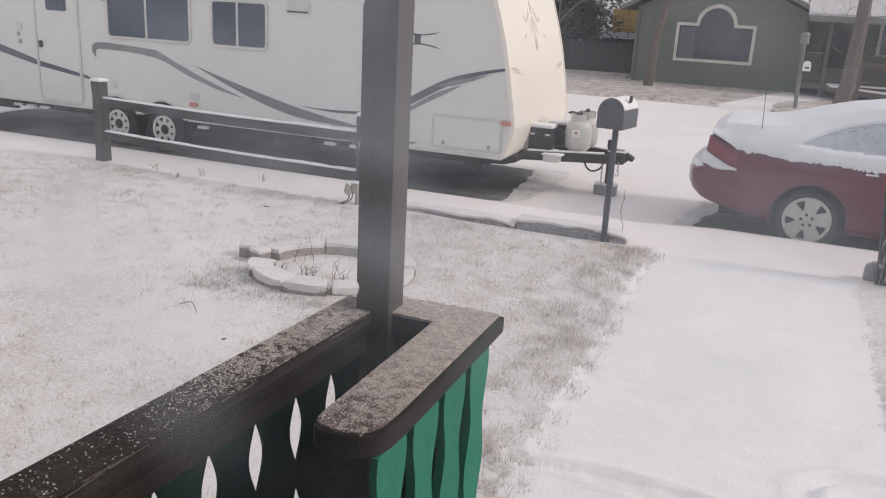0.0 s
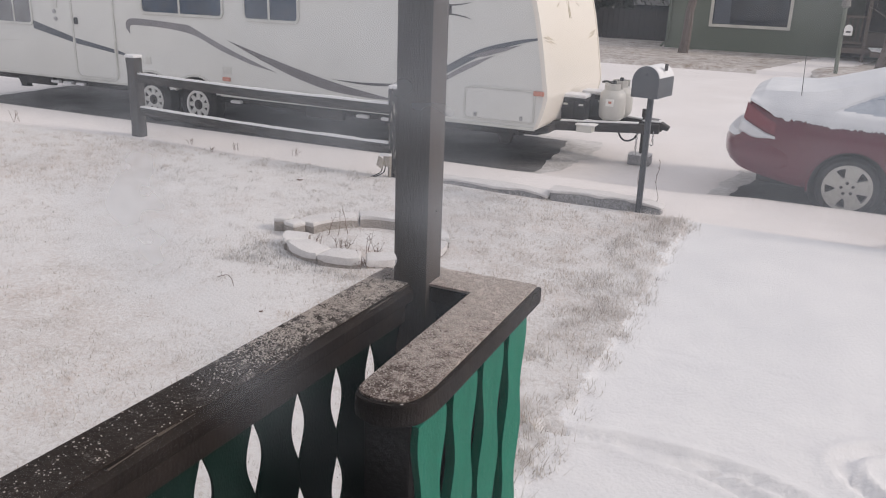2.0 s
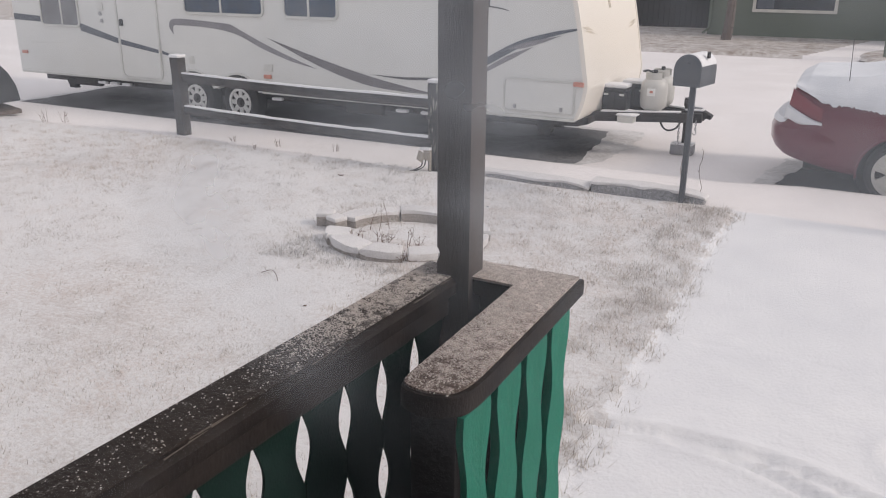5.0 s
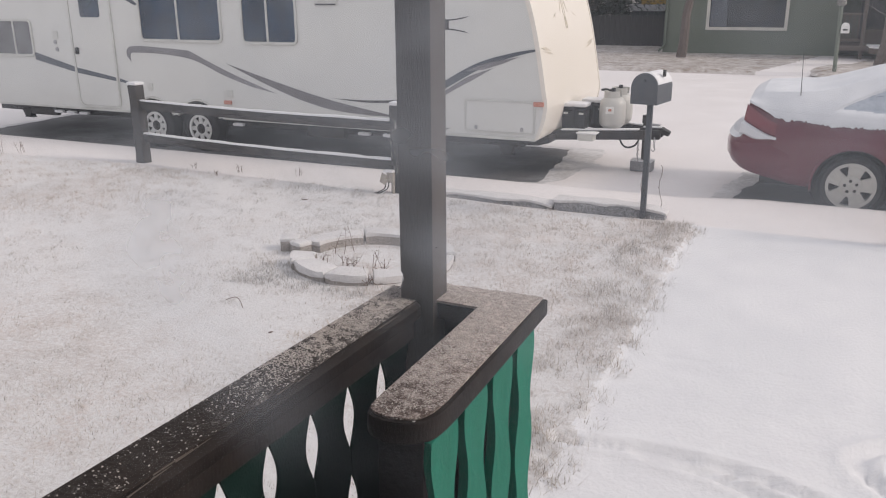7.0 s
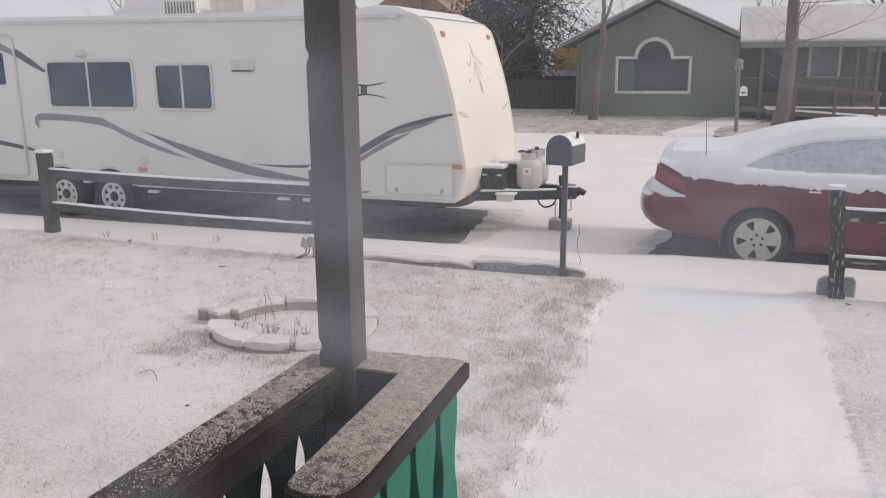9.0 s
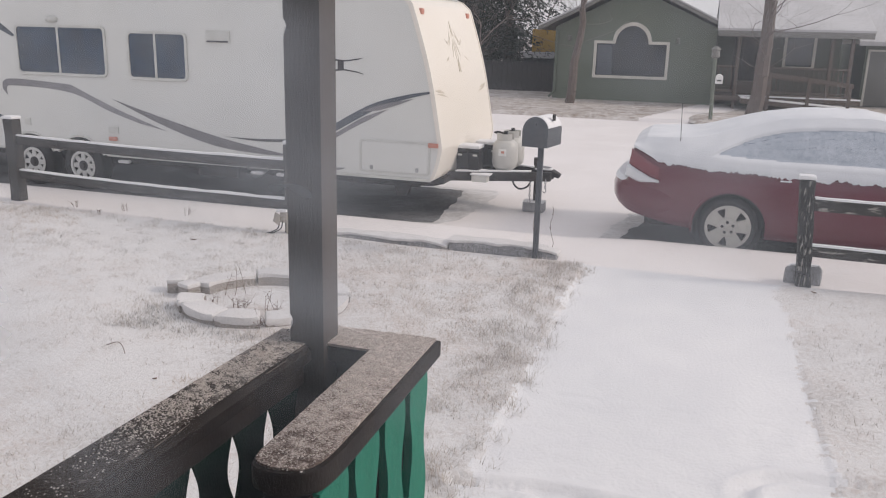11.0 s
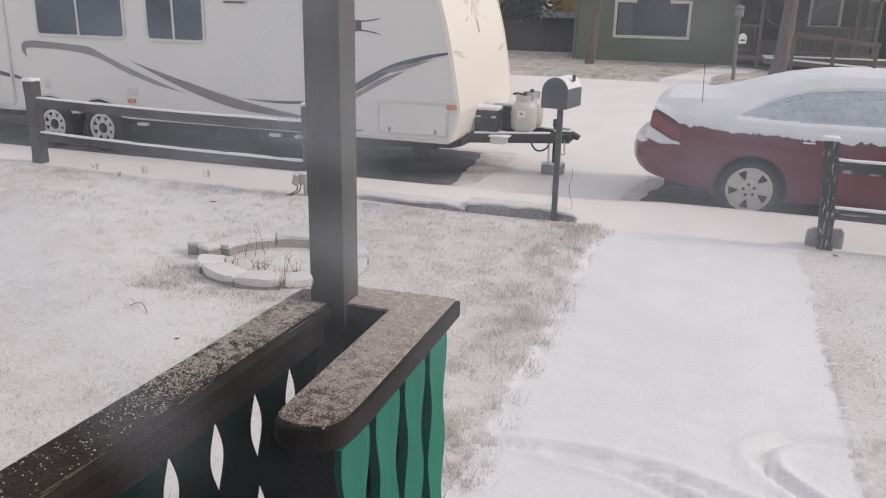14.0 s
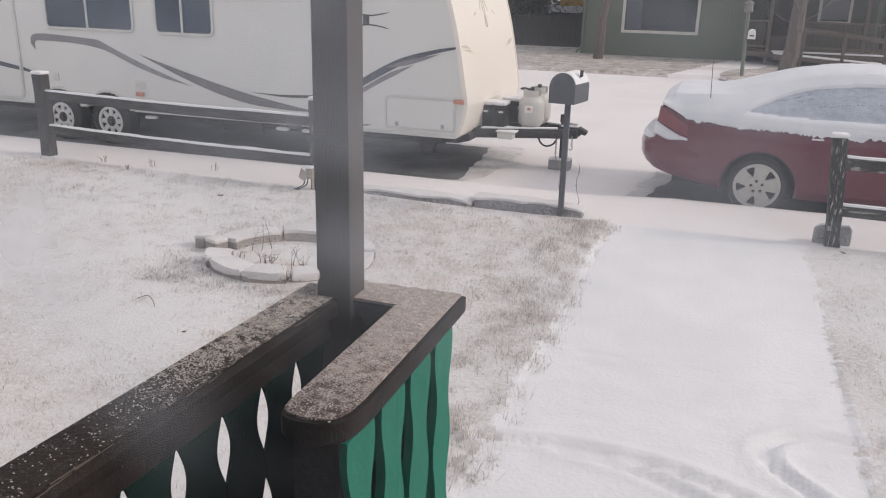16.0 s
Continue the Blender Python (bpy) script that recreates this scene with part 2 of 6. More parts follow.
# Paler bark for distant trees: haze put into the colour
BARK_FAR = shade("hazy_far_bark", (0.21, 0.18, 0.17), 0.95, 0.25, 4, 25, 0.3)
NEEDLES = shade("dark_needles", (0.022, 0.032, 0.027), 0.9, 0.4, 1.2, 20, 0.0, second=(0.05, 0.06, 0.055))
SIDING = shade("green_siding_paint", (0.16, 0.182, 0.15), 0.75, 0.06, 0.8, 25, 0.1, second=(0.13, 0.155, 0.122), per_piece=0.04)
# Siding green darkened for the shade under the deep porch
WING = shade("porch_shaded_siding_paint", (0.095, 0.105, 0.085), 0.75, 0.08, 0.8, 25, 0.1, second=(0.08, 0.088, 0.072))
HTRIM = shade("cream_house_trim", (0.66, 0.64, 0.58), 0.6, 0.06, 3, 40, 0.05)
HEAVE = shade("grey_fascia", (0.21, 0.205, 0.195), 0.7, 0.08, 3, 40, 0.05)
DECKWOOD = shade("weathered_deck_wood", (0.135, 0.11, 0.095), 0.85, 0.2, 3, 30, 0.2, second=(0.10, 0.082, 0.072))
PANE = glass("dark_window_glass", (0.03, 0.036, 0.045))
RVPANE = glass("tinted_window_glass", (0.007, 0.026, 0.056))
CURTAINED = glass("curtained_window_glass", (0.12, 0.125, 0.135))
WALLPLAIN = shade("painted_wall", (0.3, 0.28, 0.26), 0.8, 0.05, 2, 30, 0.1)
YELLOW = shade("ochre_siding", (0.42, 0.27, 0.07), 0.8, 0.1, 2, 30, 0.1)
ROOFSNOW = shade("roof_snow", (0.56, 0.555, 0.57), 0.8, 0.08, 0.8, 9, 0.1, second=(0.44, 0.43, 0.44))
TARP = shade("dark_tarp", (0.025, 0.028, 0.035), 0.6, 0.2, 5, 40, 0.3)
ORANGE_ROOF = shade("tan_roof_shingles", (0.42, 0.27, 0.2), 0.9, 0.15, 3, 20, 0.3)
SIGN = shade("white_sign_paint", (0.8, 0.8, 0.78), 0.5, 0.03, 5, 40, 0.0)

for dull in (BROWN, BROWN_SHADE, GREEN, GREEN_SHADE, CAP, CAP_L):
    dull.node_tree.nodes["Principled BSDF"].inputs["Specular IOR Level"].default_value = 0.15

# ---- building helpers ----
A = pose(0, 0, 0, 0, 0, -19)  # street frame: x along the street, y across it
STREET = -0.12


def mesh_of(name, bm, mats, smooth=False):
    bmesh.ops.recalc_face_normals(bm, faces=bm.faces)
    me = bpy.data.meshes.new(name)
    bm.to_mesh(me)
    bm.free()
    for m in (mats if isinstance(mats, (list, tuple)) else [mats]):
        me.materials.append(m)
    if smooth:
        me.shade_smooth()
        me.set_sharp_from_angle(angle=radians(38))
    return me


def part(name, bm, mats, parent, label="", smooth=True):
    ob = new(name, mesh_of(name, bm, mats, smooth))
    ob.parent = parent
    return tagged(ob, label)


def thing(name, bm, mats, m, label, category, group="", kind="", smooth=True):
    ob = new(name, mesh_of(name, bm, mats, smooth) if bm else None)
    ob.matrix_basis = m
    if not bm:
        ob.empty_display_size = 0.2
    return tagged(ob, label, category, group, kind)


def box(bm, x0, x1, y0, y1, z0, z1, bevel=0.0, m=None):
    r = bmesh.ops.create_cube(bm, size=1)
    vs = r["verts"]
    for v in vs:
        v.co = Vector(((x0 + x1) / 2 + v.co.x * (x1 - x0), (y0 + y1) / 2 + v.co.y * (y1 - y0), (z0 + z1) / 2 + v.co.z * (z1 - z0)))
    if bevel:
        es = list({e for v in vs for e in v.link_edges})
        out = bmesh.ops.bevel(bm, geom=es, offset=bevel, segments=2, affect="EDGES", profile=0.5)
        vs = list({v for f in out["faces"] for v in f.verts} | {v for v in vs if v.is_valid})
    if m:
        for v in vs:
            v.co = m @ v.co
    return bm


def prism(bm, pts, d0, d1, axis="y", bevel=0.0):
    """Extrudes an outline: axis y takes (x, z) points, z takes (x, y), x takes (y, z)."""
    put = {"y": lambda a, b, d: (a, d, b), "z": lambda a, b, d: (a, b, d), "x": lambda a, b, d: (d, a, b)}[axis]
    lo, hi = [bm.verts.new(put(a, b, d0)) for a, b in pts], [bm.verts.new(put(a, b, d1)) for a, b in pts]
    n = len(pts)
    fs = [bm.faces.new(lo), bm.faces.new(hi[::-1])]
    for i in range(n):
        fs.append(bm.faces.new((lo[i], lo[(i + 1) % n], hi[(i + 1) % n], hi[i])))
    if bevel:
        es = [e for f in fs[:2] for e in f.edges]
        bmesh.ops.bevel(bm, geom=es, offset=bevel, segments=2, affect="EDGES", profile=0.5)
    return bm


def tube(bm, p0, p1, r0, r1=None, seg=10, caps=True):
    p0, p1 = Vector(p0), Vector(p1)
    r1 = r0 if r1 is None else r1
    q = (p1 - p0).to_track_quat("Z", "Y")
    rings = []
    for p, r in ((p0, r0), (p1, r1)):
        rings.append([bm.verts.new(p + q @ Vector((r * math.cos(2 * math.pi * i / seg), r * math.sin(2 * math.pi * i / seg), 0))) for i in range(seg)])
    for i in range(seg):
        j = (i + 1) % seg
        bm.faces.new((rings[0][i], rings[0][j], rings[1][j], rings[1][i]))
    if caps:
        bm.faces.new(rings[0][::-1])
        bm.faces.new(rings[1])
    return bm


def chain(bm, pts, r, seg=6):
    for a, b in zip(pts, pts[1:]):
        tube(bm, a, b, r, r, seg)
    return bm


def lathe(bm, prof, seg=28, axis="z", centre=(0, 0, 0), caps=True):
    """Turns a profile of (radius, height) about an axis."""
    rings = []
    for r, h in prof:
        ring = []
        for i in range(seg):
            c, s = r * math.cos(2 * math.pi * i / seg), r * math.sin(2 * math.pi * i / seg)
            p = (c, s, h) if axis == "z" else (c, h, s)
            ring.append(bm.verts.new(Vector(p) + Vector(centre)))
        rings.append(ring)
    for a, b in zip(rings, rings[1:]):
        for i in range(seg):
            j = (i + 1) % seg
            bm.faces.new((a[i], a[j], b[j], b[i]))
    if caps:
        bm.faces.new(rings[0][::-1])
        bm.faces.new(rings[-1])
    return bm


def rounded(x0, x1, z0, z1, r, seg=5):
    out = []
    for cx, cz, a0 in ((x1 - r, z1 - r, 0), (x0 + r, z1 - r, 90), (x0 + r, z0 + r, 180), (x1 - r, z0 + r, 270)):
        out += [(cx + r * math.cos(radians(a0 + 90 * i / seg)), cz + r * math.sin(radians(a0 + 90 * i / seg))) for i in range(seg + 1)]
    return out


def frame_prism(bm, outer, inner, d0, d1, axis="y"):
    """A ring between two outlines of equal length, extruded."""
    put = {"y": lambda a, b, d: (a, d, b), "z": lambda a, b, d: (a, b, d)}[axis]
    v = [[bm.verts.new(put(a, b, d)) for a, b in o] for d in (d0, d1) for o in (outer, inner)]
    n = len(outer)
    for i in range(n):
        j = (i + 1) % n
        bm.faces.new((v[0][i], v[0][j], v[1][j], v[1][i]))
        bm.faces.new((v[2][i], v[2][j], v[3][j], v[3][i]))
        bm.faces.new((v[0][i], v[0][j], v[2][j], v[2][i]))
        bm.faces.new((v[1][i], v[1][j], v[3][j], v[3][i]))
    return bm


def smoothline(pts, k=6):
    """A rounded run through a few points."""
    out = []
    for i in range(len(pts) - 1):
        p = [Vector(pts[max(0, min(len(pts) - 1, i + d))]) for d in (-1, 0, 1, 2)]
        for s in range(k):
            t = s / k
            out.append(tuple(0.5 * ((2 * p[1]) + (p[2] - p[0]) * t + (2 * p[0] - 5 * p[1] + 4 * p[2] - p[3]) * t * t + (3 * p[1] - p[0] - 3 * p[2] + p[3]) * t ** 3)))
    return out + [tuple(pts[-1])]


# ---- ground ----
def steps(*runs):
    out = []
    for a, b, d in runs:
        out += list(np.arange(a, b - 1e-6, d))
    return out + [runs[-1][1]]


US = steps((-900, -100, 100), (-100, -30, 10), (-30, -10, 1.0), (-10, -1.5, 0.1), (-1.5, -0.6, 0.025), (-0.6, 0.5, 0.05), (0.5, 1.2, 0.025), (1.2, 5, 0.1), (5, 30, 1.0), (30, 100, 10), (100, 900, 100))
VS = steps((-300, -20, 40), (-20, 2, 1.0), (2, 3, 0.1), (3, 4.6, 0.03), (4.6, 7.4, 0.04), (7.4, 9.2, 0.06), (9.2, 14, 0.2), (14, 24, 0.5), (24, 25, 0.1), (25, 40, 0.5), (40, 100, 10), (100, 1400, 100))
TRACKS = [smoothline(p) for p in (
    [(-0.95, 3.39), (-0.6, 3.44), (-0.34, 3.456), (0.05, 3.40), (0.5, 3.2)],
    [(-0.5, 3.40), (-0.2, 3.36), (0.1, 3.22), (0.3, 3.0)],
    [(1.2, 4.02), (0.84, 4.0), (0.57, 3.95), (0.42, 3.80), (0.45, 3.62), (0.62, 3.42), (0.8, 3.2)])]
PATH_L, PATH_R, LAWN_END, EDGE, FAR_KERB = -0.9, 0.86, 7.66, 8.82, 24.15


def ground_height(u, v):
    z = 0.035 * noise.noise(Vector((u * 0.6, v * 0.6, 1))) if -12 < u < 8 and 1 < v < 8 else 0.0
    if PATH_L < u < PATH_R and v < 8:
        z *= 0.3
        z -= 0.012
    if LAWN_END < v < EDGE:
        z = -0.02
        if u > -1.2:  # low bank of ploughed snow along the street
            z += 0.045 * min(1.0, max(0.0, (v - 8.3) / 0.4)) * min(1.0, (u + 1.2) / 0.8)
    elif EDGE <= v < FAR_KERB:
        z = STREET + 0.02 * math.sin((v - EDGE) / (FAR_KERB - EDGE) * math.pi)
    elif v >= FAR_KERB:
        z = -0.02
    if -1.2 < u < 1.4 and 2.9 < v < 4.6:
        d = min((u - a) ** 2 + (v - b) ** 2 for run in TRACKS for a, b in run) ** 0.5
        z += -0.042 * math.exp(-(d / 0.035) ** 2) + 0.02 * math.exp(-((d - 0.07) / 0.03) ** 2)
        z += 0.004 * noise.noise(Vector((u * 9, v * 9, 5)))
    return z


def build_ground():
    nu, nv = len(US), len(VS)
    verts = [(u, v, ground_height(u, v)) for v in VS for u in US]
    faces, kinds = [], []
    for j in range(nv - 1):
        for i in range(nu - 1):
            a = j * nu + i
            faces.append((a, a + 1, a + nu + 1, a + nu))
            u, v = (US[i] + US[i + 1]) / 2, (VS[j] + VS[j + 1]) / 2
            wob = 0.10 * noise.noise(Vector((v * 1.6, 0, 0))) + 0.06 * noise.noise(Vector((v * 6, 3, 0))) + 0.07 * noise.noise(Vector((u * 15, v * 15, 4)))
            ragged = 0.22 * noise.noise(Vector((u * 1.3, v * 2, 11))) + 0.1 * noise.noise(Vector((u * 7, v * 7, 12))) if u < -4.1 else 0.0
            if v < LAWN_END + ragged:
                kinds.append(1 if PATH_L + wob < u < PATH_R - wob else 0)
            elif v < EDGE:
                kinds.append(2)
            elif v < FAR_KERB:
                kinds.append(2)
            elif v < 30.8 and 0.0 > u - (v - 24) * 0.24 > -1.6 or (v < 29 and 5 < u < 9):
                kinds.append(2)
            else:
                kinds.append(3)
    me = bpy.data.meshes.new("ground")
    me.from_pydata(verts, [], faces)
    for m in (LAWN, SNOW, ROAD_SNOW, FAR_LAWN):
        me.materials.append(m)
    me.polygons.foreach_set("material_index", kinds)
    me.shade_smooth()
    ob = new("ground", me)
    ob.matrix_basis = A
    tagged(ob, "snow-covered lawn, path and street with dead grass showing", "ground", kind="structure")


build_ground()


def blades(name, count, area, size, label, seed, keep=None, material=GRASS):
    """Dead grass poking through the snow."""
    rnd = random.Random(seed)
    verts, faces = [], []
    (u0, u1), (v0, v1) = area
    while len(faces) < count:
        u, v = rnd.uniform(u0, u1), rnd.uniform(v0, v1)
        dens = 0.9 * noise.noise(Vector((u * 0.9, v * 0.9, 7))) + 0.9 * noise.noise(Vector((u * 5, v * 5, 3)))
        if keep and not keep(u, v) or dens < rnd.uniform(-0.45, 0.75):
            continue
        for _ in range(rnd.randint(5, 12)):
            bu, bv = u + rnd.gauss(0, 0.03), v + rnd.gauss(0, 0.03)
            h, an = size * rnd.uniform(0.35, 1.25), rnd.uniform(0, 6.283)
            w, lean = rnd.uniform(0.001, 0.0024), h * rnd.uniform(0.3, 1.6)
            z = ground_height(bu, bv) - 0.005
            c, s = math.cos(an), math.sin(an)
            k = len(verts)
            verts += [(bu - s * w, bv + c * w, z), (bu + s * w, bv - c * w, z), (bu + c * lean, bv + s * lean, z + h)]
            faces.append((k, k + 1, k + 2))
    me = bpy.data.meshes.new(name)
    me.from_pydata(verts, [], faces)
    me.materials.append(material)
    ob = new(name, me)
    ob.matrix_basis = A
    tagged(ob, label, "grass", kind="stuff")


blades("lawn_grass", 60000, ((-9.5, -0.9), (1.8, 7.62)), 0.028, "short dead grass blades poking through thin lawn snow", 3,
       lambda u, v: (u + 3.2) ** 2 + (v - 5.4) ** 2 > 0.5)
blades("path_edge_grass", 9000, ((-1.35, -0.80), (2.0, 7.6)), 0.05, "longer dead grass leaning over the snowy path edge", 4)
blades("verge_grass", 12000, ((0.82, 5.0), (2.0, 7.5)), 0.03, "dead grass blades beside the snowy path", 5)
GRASS_TAN = straw_blades("tan_grass", ((0.38, 0.29, 0.23), (0.56, 0.46, 0.39), (0.68, 0.62, 0.58), (0.74, 0.72, 0.71)))
blades("tan_grass", 9500, ((-2.9, -0.9), (3.4, 7.6)), 0.035, "tan dead grass tufts between path and flower bed", 21, None, GRASS_TAN)
blades("tan_grass", 6000, ((-10.5, -6.4), (5.4, 7.6)), 0.045, "tan dead grass clumps near the fence post", 22, None, GRASS_TAN)
blades("kerb_grass", 5000, ((-9, -0.9), (7.3, 7.72)), 0.045, "dead grass tufts along the lawn edge", 6)


def bare_patch(name, outline, label, z, mat=None):
    """Ground without snow, sheltered from above, with a ragged edge."""
    rnd = random.Random(name)
    pts = []
    n = len(outline)
    for i in range(n):
        a, b = Vector(outline[i]), Vector(outline[(i + 1) % n])
        k = max(2, int((b - a).length / 0.12))
        for s in range(k):
            p = a.lerp(b, s / k)
            pts.append((p.x + rnd.gauss(0, 0.02) + 0.12 * noise.noise(Vector((p.x * 1.3, p.y * 1.3, 2))), p.y + rnd.gauss(0, 0.012) + 0.05 * noise.noise(Vector((p.x * 2, p.y * 2, 9)))))
    bm = bmesh.new()
    lo = [bm.verts.new((x, y, max(STREET, ground_height(x, max(y, EDGE + 0.02))) + z)) for x, y in pts]
    bm.faces.new(lo)
    bmesh.ops.triangulate(bm, faces=bm.faces)
    return thing(name, bm, mat or ASPHALT, A, label, "road", kind="structure", smooth=False)


bare_patch("road_thin_snow", [(-13.2, 8.95), (-3.6, 8.92), (-2.9, 9.15), (-2.65, 9.7), (-2.6, 10.8), (-2.7, 11.6), (-13.2, 11.7)], "thin patchy snow on asphalt round the trailer shelter", 0.004, WET)
bare_patch("road_thin_snow", [(-0.95, 9.1), (4.8, 9.1), (4.8, 10.8), (-0.75, 10.8)], "thin patchy snow on asphalt round the car", 0.004, WET)
bare_patch("road_bare_patch", [(-13.0, 8.9), (-4.2, 8.88), (-3.5, 8.95), (-3.0, 9.2), (-2.95, 9.6), (-3.08, 10.2), (-3.1, 10.7), (-3.2, 11.4), (-13.0, 11.5)], "dark bare asphalt sheltered under the travel trailer", 0.009)
bare_patch("road_bare_patch", [(-2.85, 10.35), (-2.6, 10.3), (-2.5, 10.5), (-2.75, 10.7)], "small dark wet patch of asphalt", 0.007, WET)
bare_patch("road_bare_patch", [(-0.72, 9.3), (4.6, 9.28), (4.6, 10.6), (-0.5, 10.4)], "dark bare asphalt sheltered under the parked car", 0.009)


# ---- kerb, edging ----
def kerb_run(u0, u1, h, label):
    bm = bmesh.new()
    box(bm, u0, u1, LAWN_END + 0.03, LAWN_END + 0.19, -0.1, h - 0.012, 0.012)
    bmesh.ops.subdivide_edges(bm, edges=[e for e in bm.edges if abs(e.verts[0].co.x - e.verts[1].co.x) > 0.3], cuts=24, use_grid_fill=True)
    for v in bm.verts:
        v.co.y += 0.03 * noise.noise(v.co * 4)
        v.co.z += 0.018 * noise.noise(v.co * 5 + Vector((7, 0, 0))) - 0.5 * h * max(0.0, 1 - (u1 - v.co.x) / 0.3) ** 2
    k = thing("kerb", bm, KERB, A, label, "kerb", kind="structure")
    bm = bmesh.new()
    box(bm, u0 - 0.01, u1 + 0.01, LAWN_END + 0.03, LAWN_END + 0.24, h - 0.02, h + 0.012, 0.01)
    bmesh.ops.subdivide_edges(bm, edges=[e for e in bm.edges if abs(e.verts[0].co.x - e.verts[1].co.x) > 0.3], cuts=30, use_grid_fill=True)
    for v in bm.verts:
        v.co.y += 0.045 * noise.noise(v.co * 4 + Vector((2, 9, 0)))
        v.co.z += 0.012 * noise.noise(v.co * 6) - 0.5 * h * max(0.0, 1 - (u1 - v.co.x) / 0.3) ** 2
    part("snow_cap", bm, SNOW_THIN, k, "thin layer of snow")


kerb_run(-2.3, -1.18, 0.09, "dark weathered kerb block capped with snow")
kerb_run(-4.1, -2.32, 0.045, "low kerb edge almost buried in snow")


# ---- porch ----
def porch():
    bm = bmesh.new()
    box(bm, -0.98, -0.5, 0.264, 1.60, 0.3, 0.45, 0.01)
    thing("porch_floor", bm, DECKWOOD, A, "plain wooden porch floor", "floor", kind="structure")
    RAIL_Z = 1.43
    # square post
    post = thing("porch_post", None, None, A @ pose(-0.7735, 1.528, 0.45), "dark brown square wooden porch post with snowy notches", "post")
    bm = bmesh.new()
    w, d = 0.0425, 0.040
    cut = lambda z: [(-w, z - 0.017), (-w + 0.013, z - 0.003), (-w + 0.013, z + 0.006), (-w, z + 0.017)]
    prism(bm, [(-w, 0)] + cut(1.03) + cut(1.675) + [(-w, 2.302), (w, 2.302), (w, 0)], -d, d, "y", 0.004)
    part("shaft", bm, POST_BROWN, post)
    for z in (1.03, 1.675):
        bm = bmesh.new()
        prism(bm, [(-w + 0.001, z - 0.014), (-w + 0.013, z - 0.003), (-w + 0.011, z + 0.004), (-w + 0.003, z + 0.001)], -d + 0.004, d - 0.004, "y", 0.001)
        part("notch_snow", bm, SNOW, post, "clump of snow in a notch")

    def flakes(parent, count, area, thick, size, seed, shape=None):
        """Grains and clots of snow lying on a board; thick gives how much lies at a place."""
        rnd = random.Random(seed)
        verts, faces = [], []
        (x0, x1), (y0, y1), z = area
        tries = 0
        while len(faces) < count * 8 and tries < count * 30:
            tries += 1
            x, y = rnd.uniform(x0, x1), rnd.uniform(y0, y1)
            if shape and not shape(x, y):
                continue
            clot = 0.5 + 0.9 * noise.noise(Vector((x * 55, y * 55, seed))) + 0.5 * noise.noise(Vector((x * 14, y * 14, seed)))
            if clot * thick(x, y) < rnd.random() * 0.75:
                continue
            r = size * rnd.uniform(0.45, 1.25)
            an, h = rnd.uniform(0, 6.283), r * rnd.uniform(0.5, 0.95)
            k = len(verts)
            ring = [(x + r * rnd.uniform(0.6, 1.2) * math.cos(an + q * 1.571), y + r * rnd.uniform(0.6, 1.2) * math.sin(an + q * 1.571), z + h * 0.2) for q in range(4)]
            verts += ring + [(x + rnd.gauss(0, r * 0.2), y + rnd.gauss(0, r * 0.2), z + h), (x, y, z - 0.001)]
            for q in range(4):
                faces += [(k + q, k + (q + 1) % 4, k + 4), (k + (q + 1) % 4, k + q, k + 5)]
        me = bpy.data.meshes.new("snow_grains")
        me.from_pydata(verts, [], faces)
        me.materials.append(GRAIN)
        ob = new("snow_grains", me)
        ob.parent = parent
        tagged(ob, "loose grains and clots of snow", kind="stuff")

    # left rail, turned a little against the street
    TOP = RAIL_Z - 0.45
    rail = thing("porch_railing", None, None, A @ pose(-0.82, 1.5, 0.45, 0, 0, -2.9), "dark brown porch railing with wavy pickets and snow-dusted cap", "railing")
    bm = bmesh.new()
    prism(bm, [(-0.058, TOP - 0.042), (0.055, TOP - 0.042), (0.058, TOP - 0.036), (0.058, TOP - 0.014), (0.050, TOP - 0.004), (0.040, TOP - 0.001), (-0.054, TOP - 0.001), (-0.058, TOP - 0.005)], -2.3, 0.06, "y")
    cap = part("cap_board", bm, BROWN, rail, "worn brown board with a rounded inner edge")
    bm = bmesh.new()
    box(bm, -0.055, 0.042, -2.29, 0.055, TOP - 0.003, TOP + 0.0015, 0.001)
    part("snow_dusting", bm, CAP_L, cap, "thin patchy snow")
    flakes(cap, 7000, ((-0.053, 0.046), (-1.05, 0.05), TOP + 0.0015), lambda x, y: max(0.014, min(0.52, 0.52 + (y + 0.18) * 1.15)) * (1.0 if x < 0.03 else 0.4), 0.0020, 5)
    rnd = random.Random(77)
    for _ in range(16):  # splintered grain along the worn edge
        y = rnd.uniform(-0.9, -0.05)
        bm = bmesh.new()
        x = rnd.uniform(0.036, 0.05)
        z = TOP - 0.0005 - max(0.0, x - 0.040) * 0.35
        tube(bm, (x, y, z), (x + rnd.uniform(-0.004, 0.002), y + rnd.uniform(0.03, 0.09), z), 0.0016, 0.0006, 5)
        part("splinter", bm, DECKWOOD, cap, smooth=False)
    bm = bmesh.new()
    box(bm, 0.027, 0.05, -2.3, -0.03, TOP - 0.088, TOP - 0.043, 0.003)
    part("top_rail", bm, BROWN, rail)
    bm = bmesh.new()
    box(bm, 0.027, 0.05, -2.3, -0.03, 0.06, 0.15, 0.003)
    part("bottom_rail", bm, BROWN, rail)
    zs = [0.08 + i * 0.85 / 72 for i in range(73)]
    half = lambda z: 0.0665 - 0.5 * max(0.003, 0.026 * (math.cos(2 * math.pi * (z - 0.797) / 0.218) + 0.84))
    bm = bmesh.new()
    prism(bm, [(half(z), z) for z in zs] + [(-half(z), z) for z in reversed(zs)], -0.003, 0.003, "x")
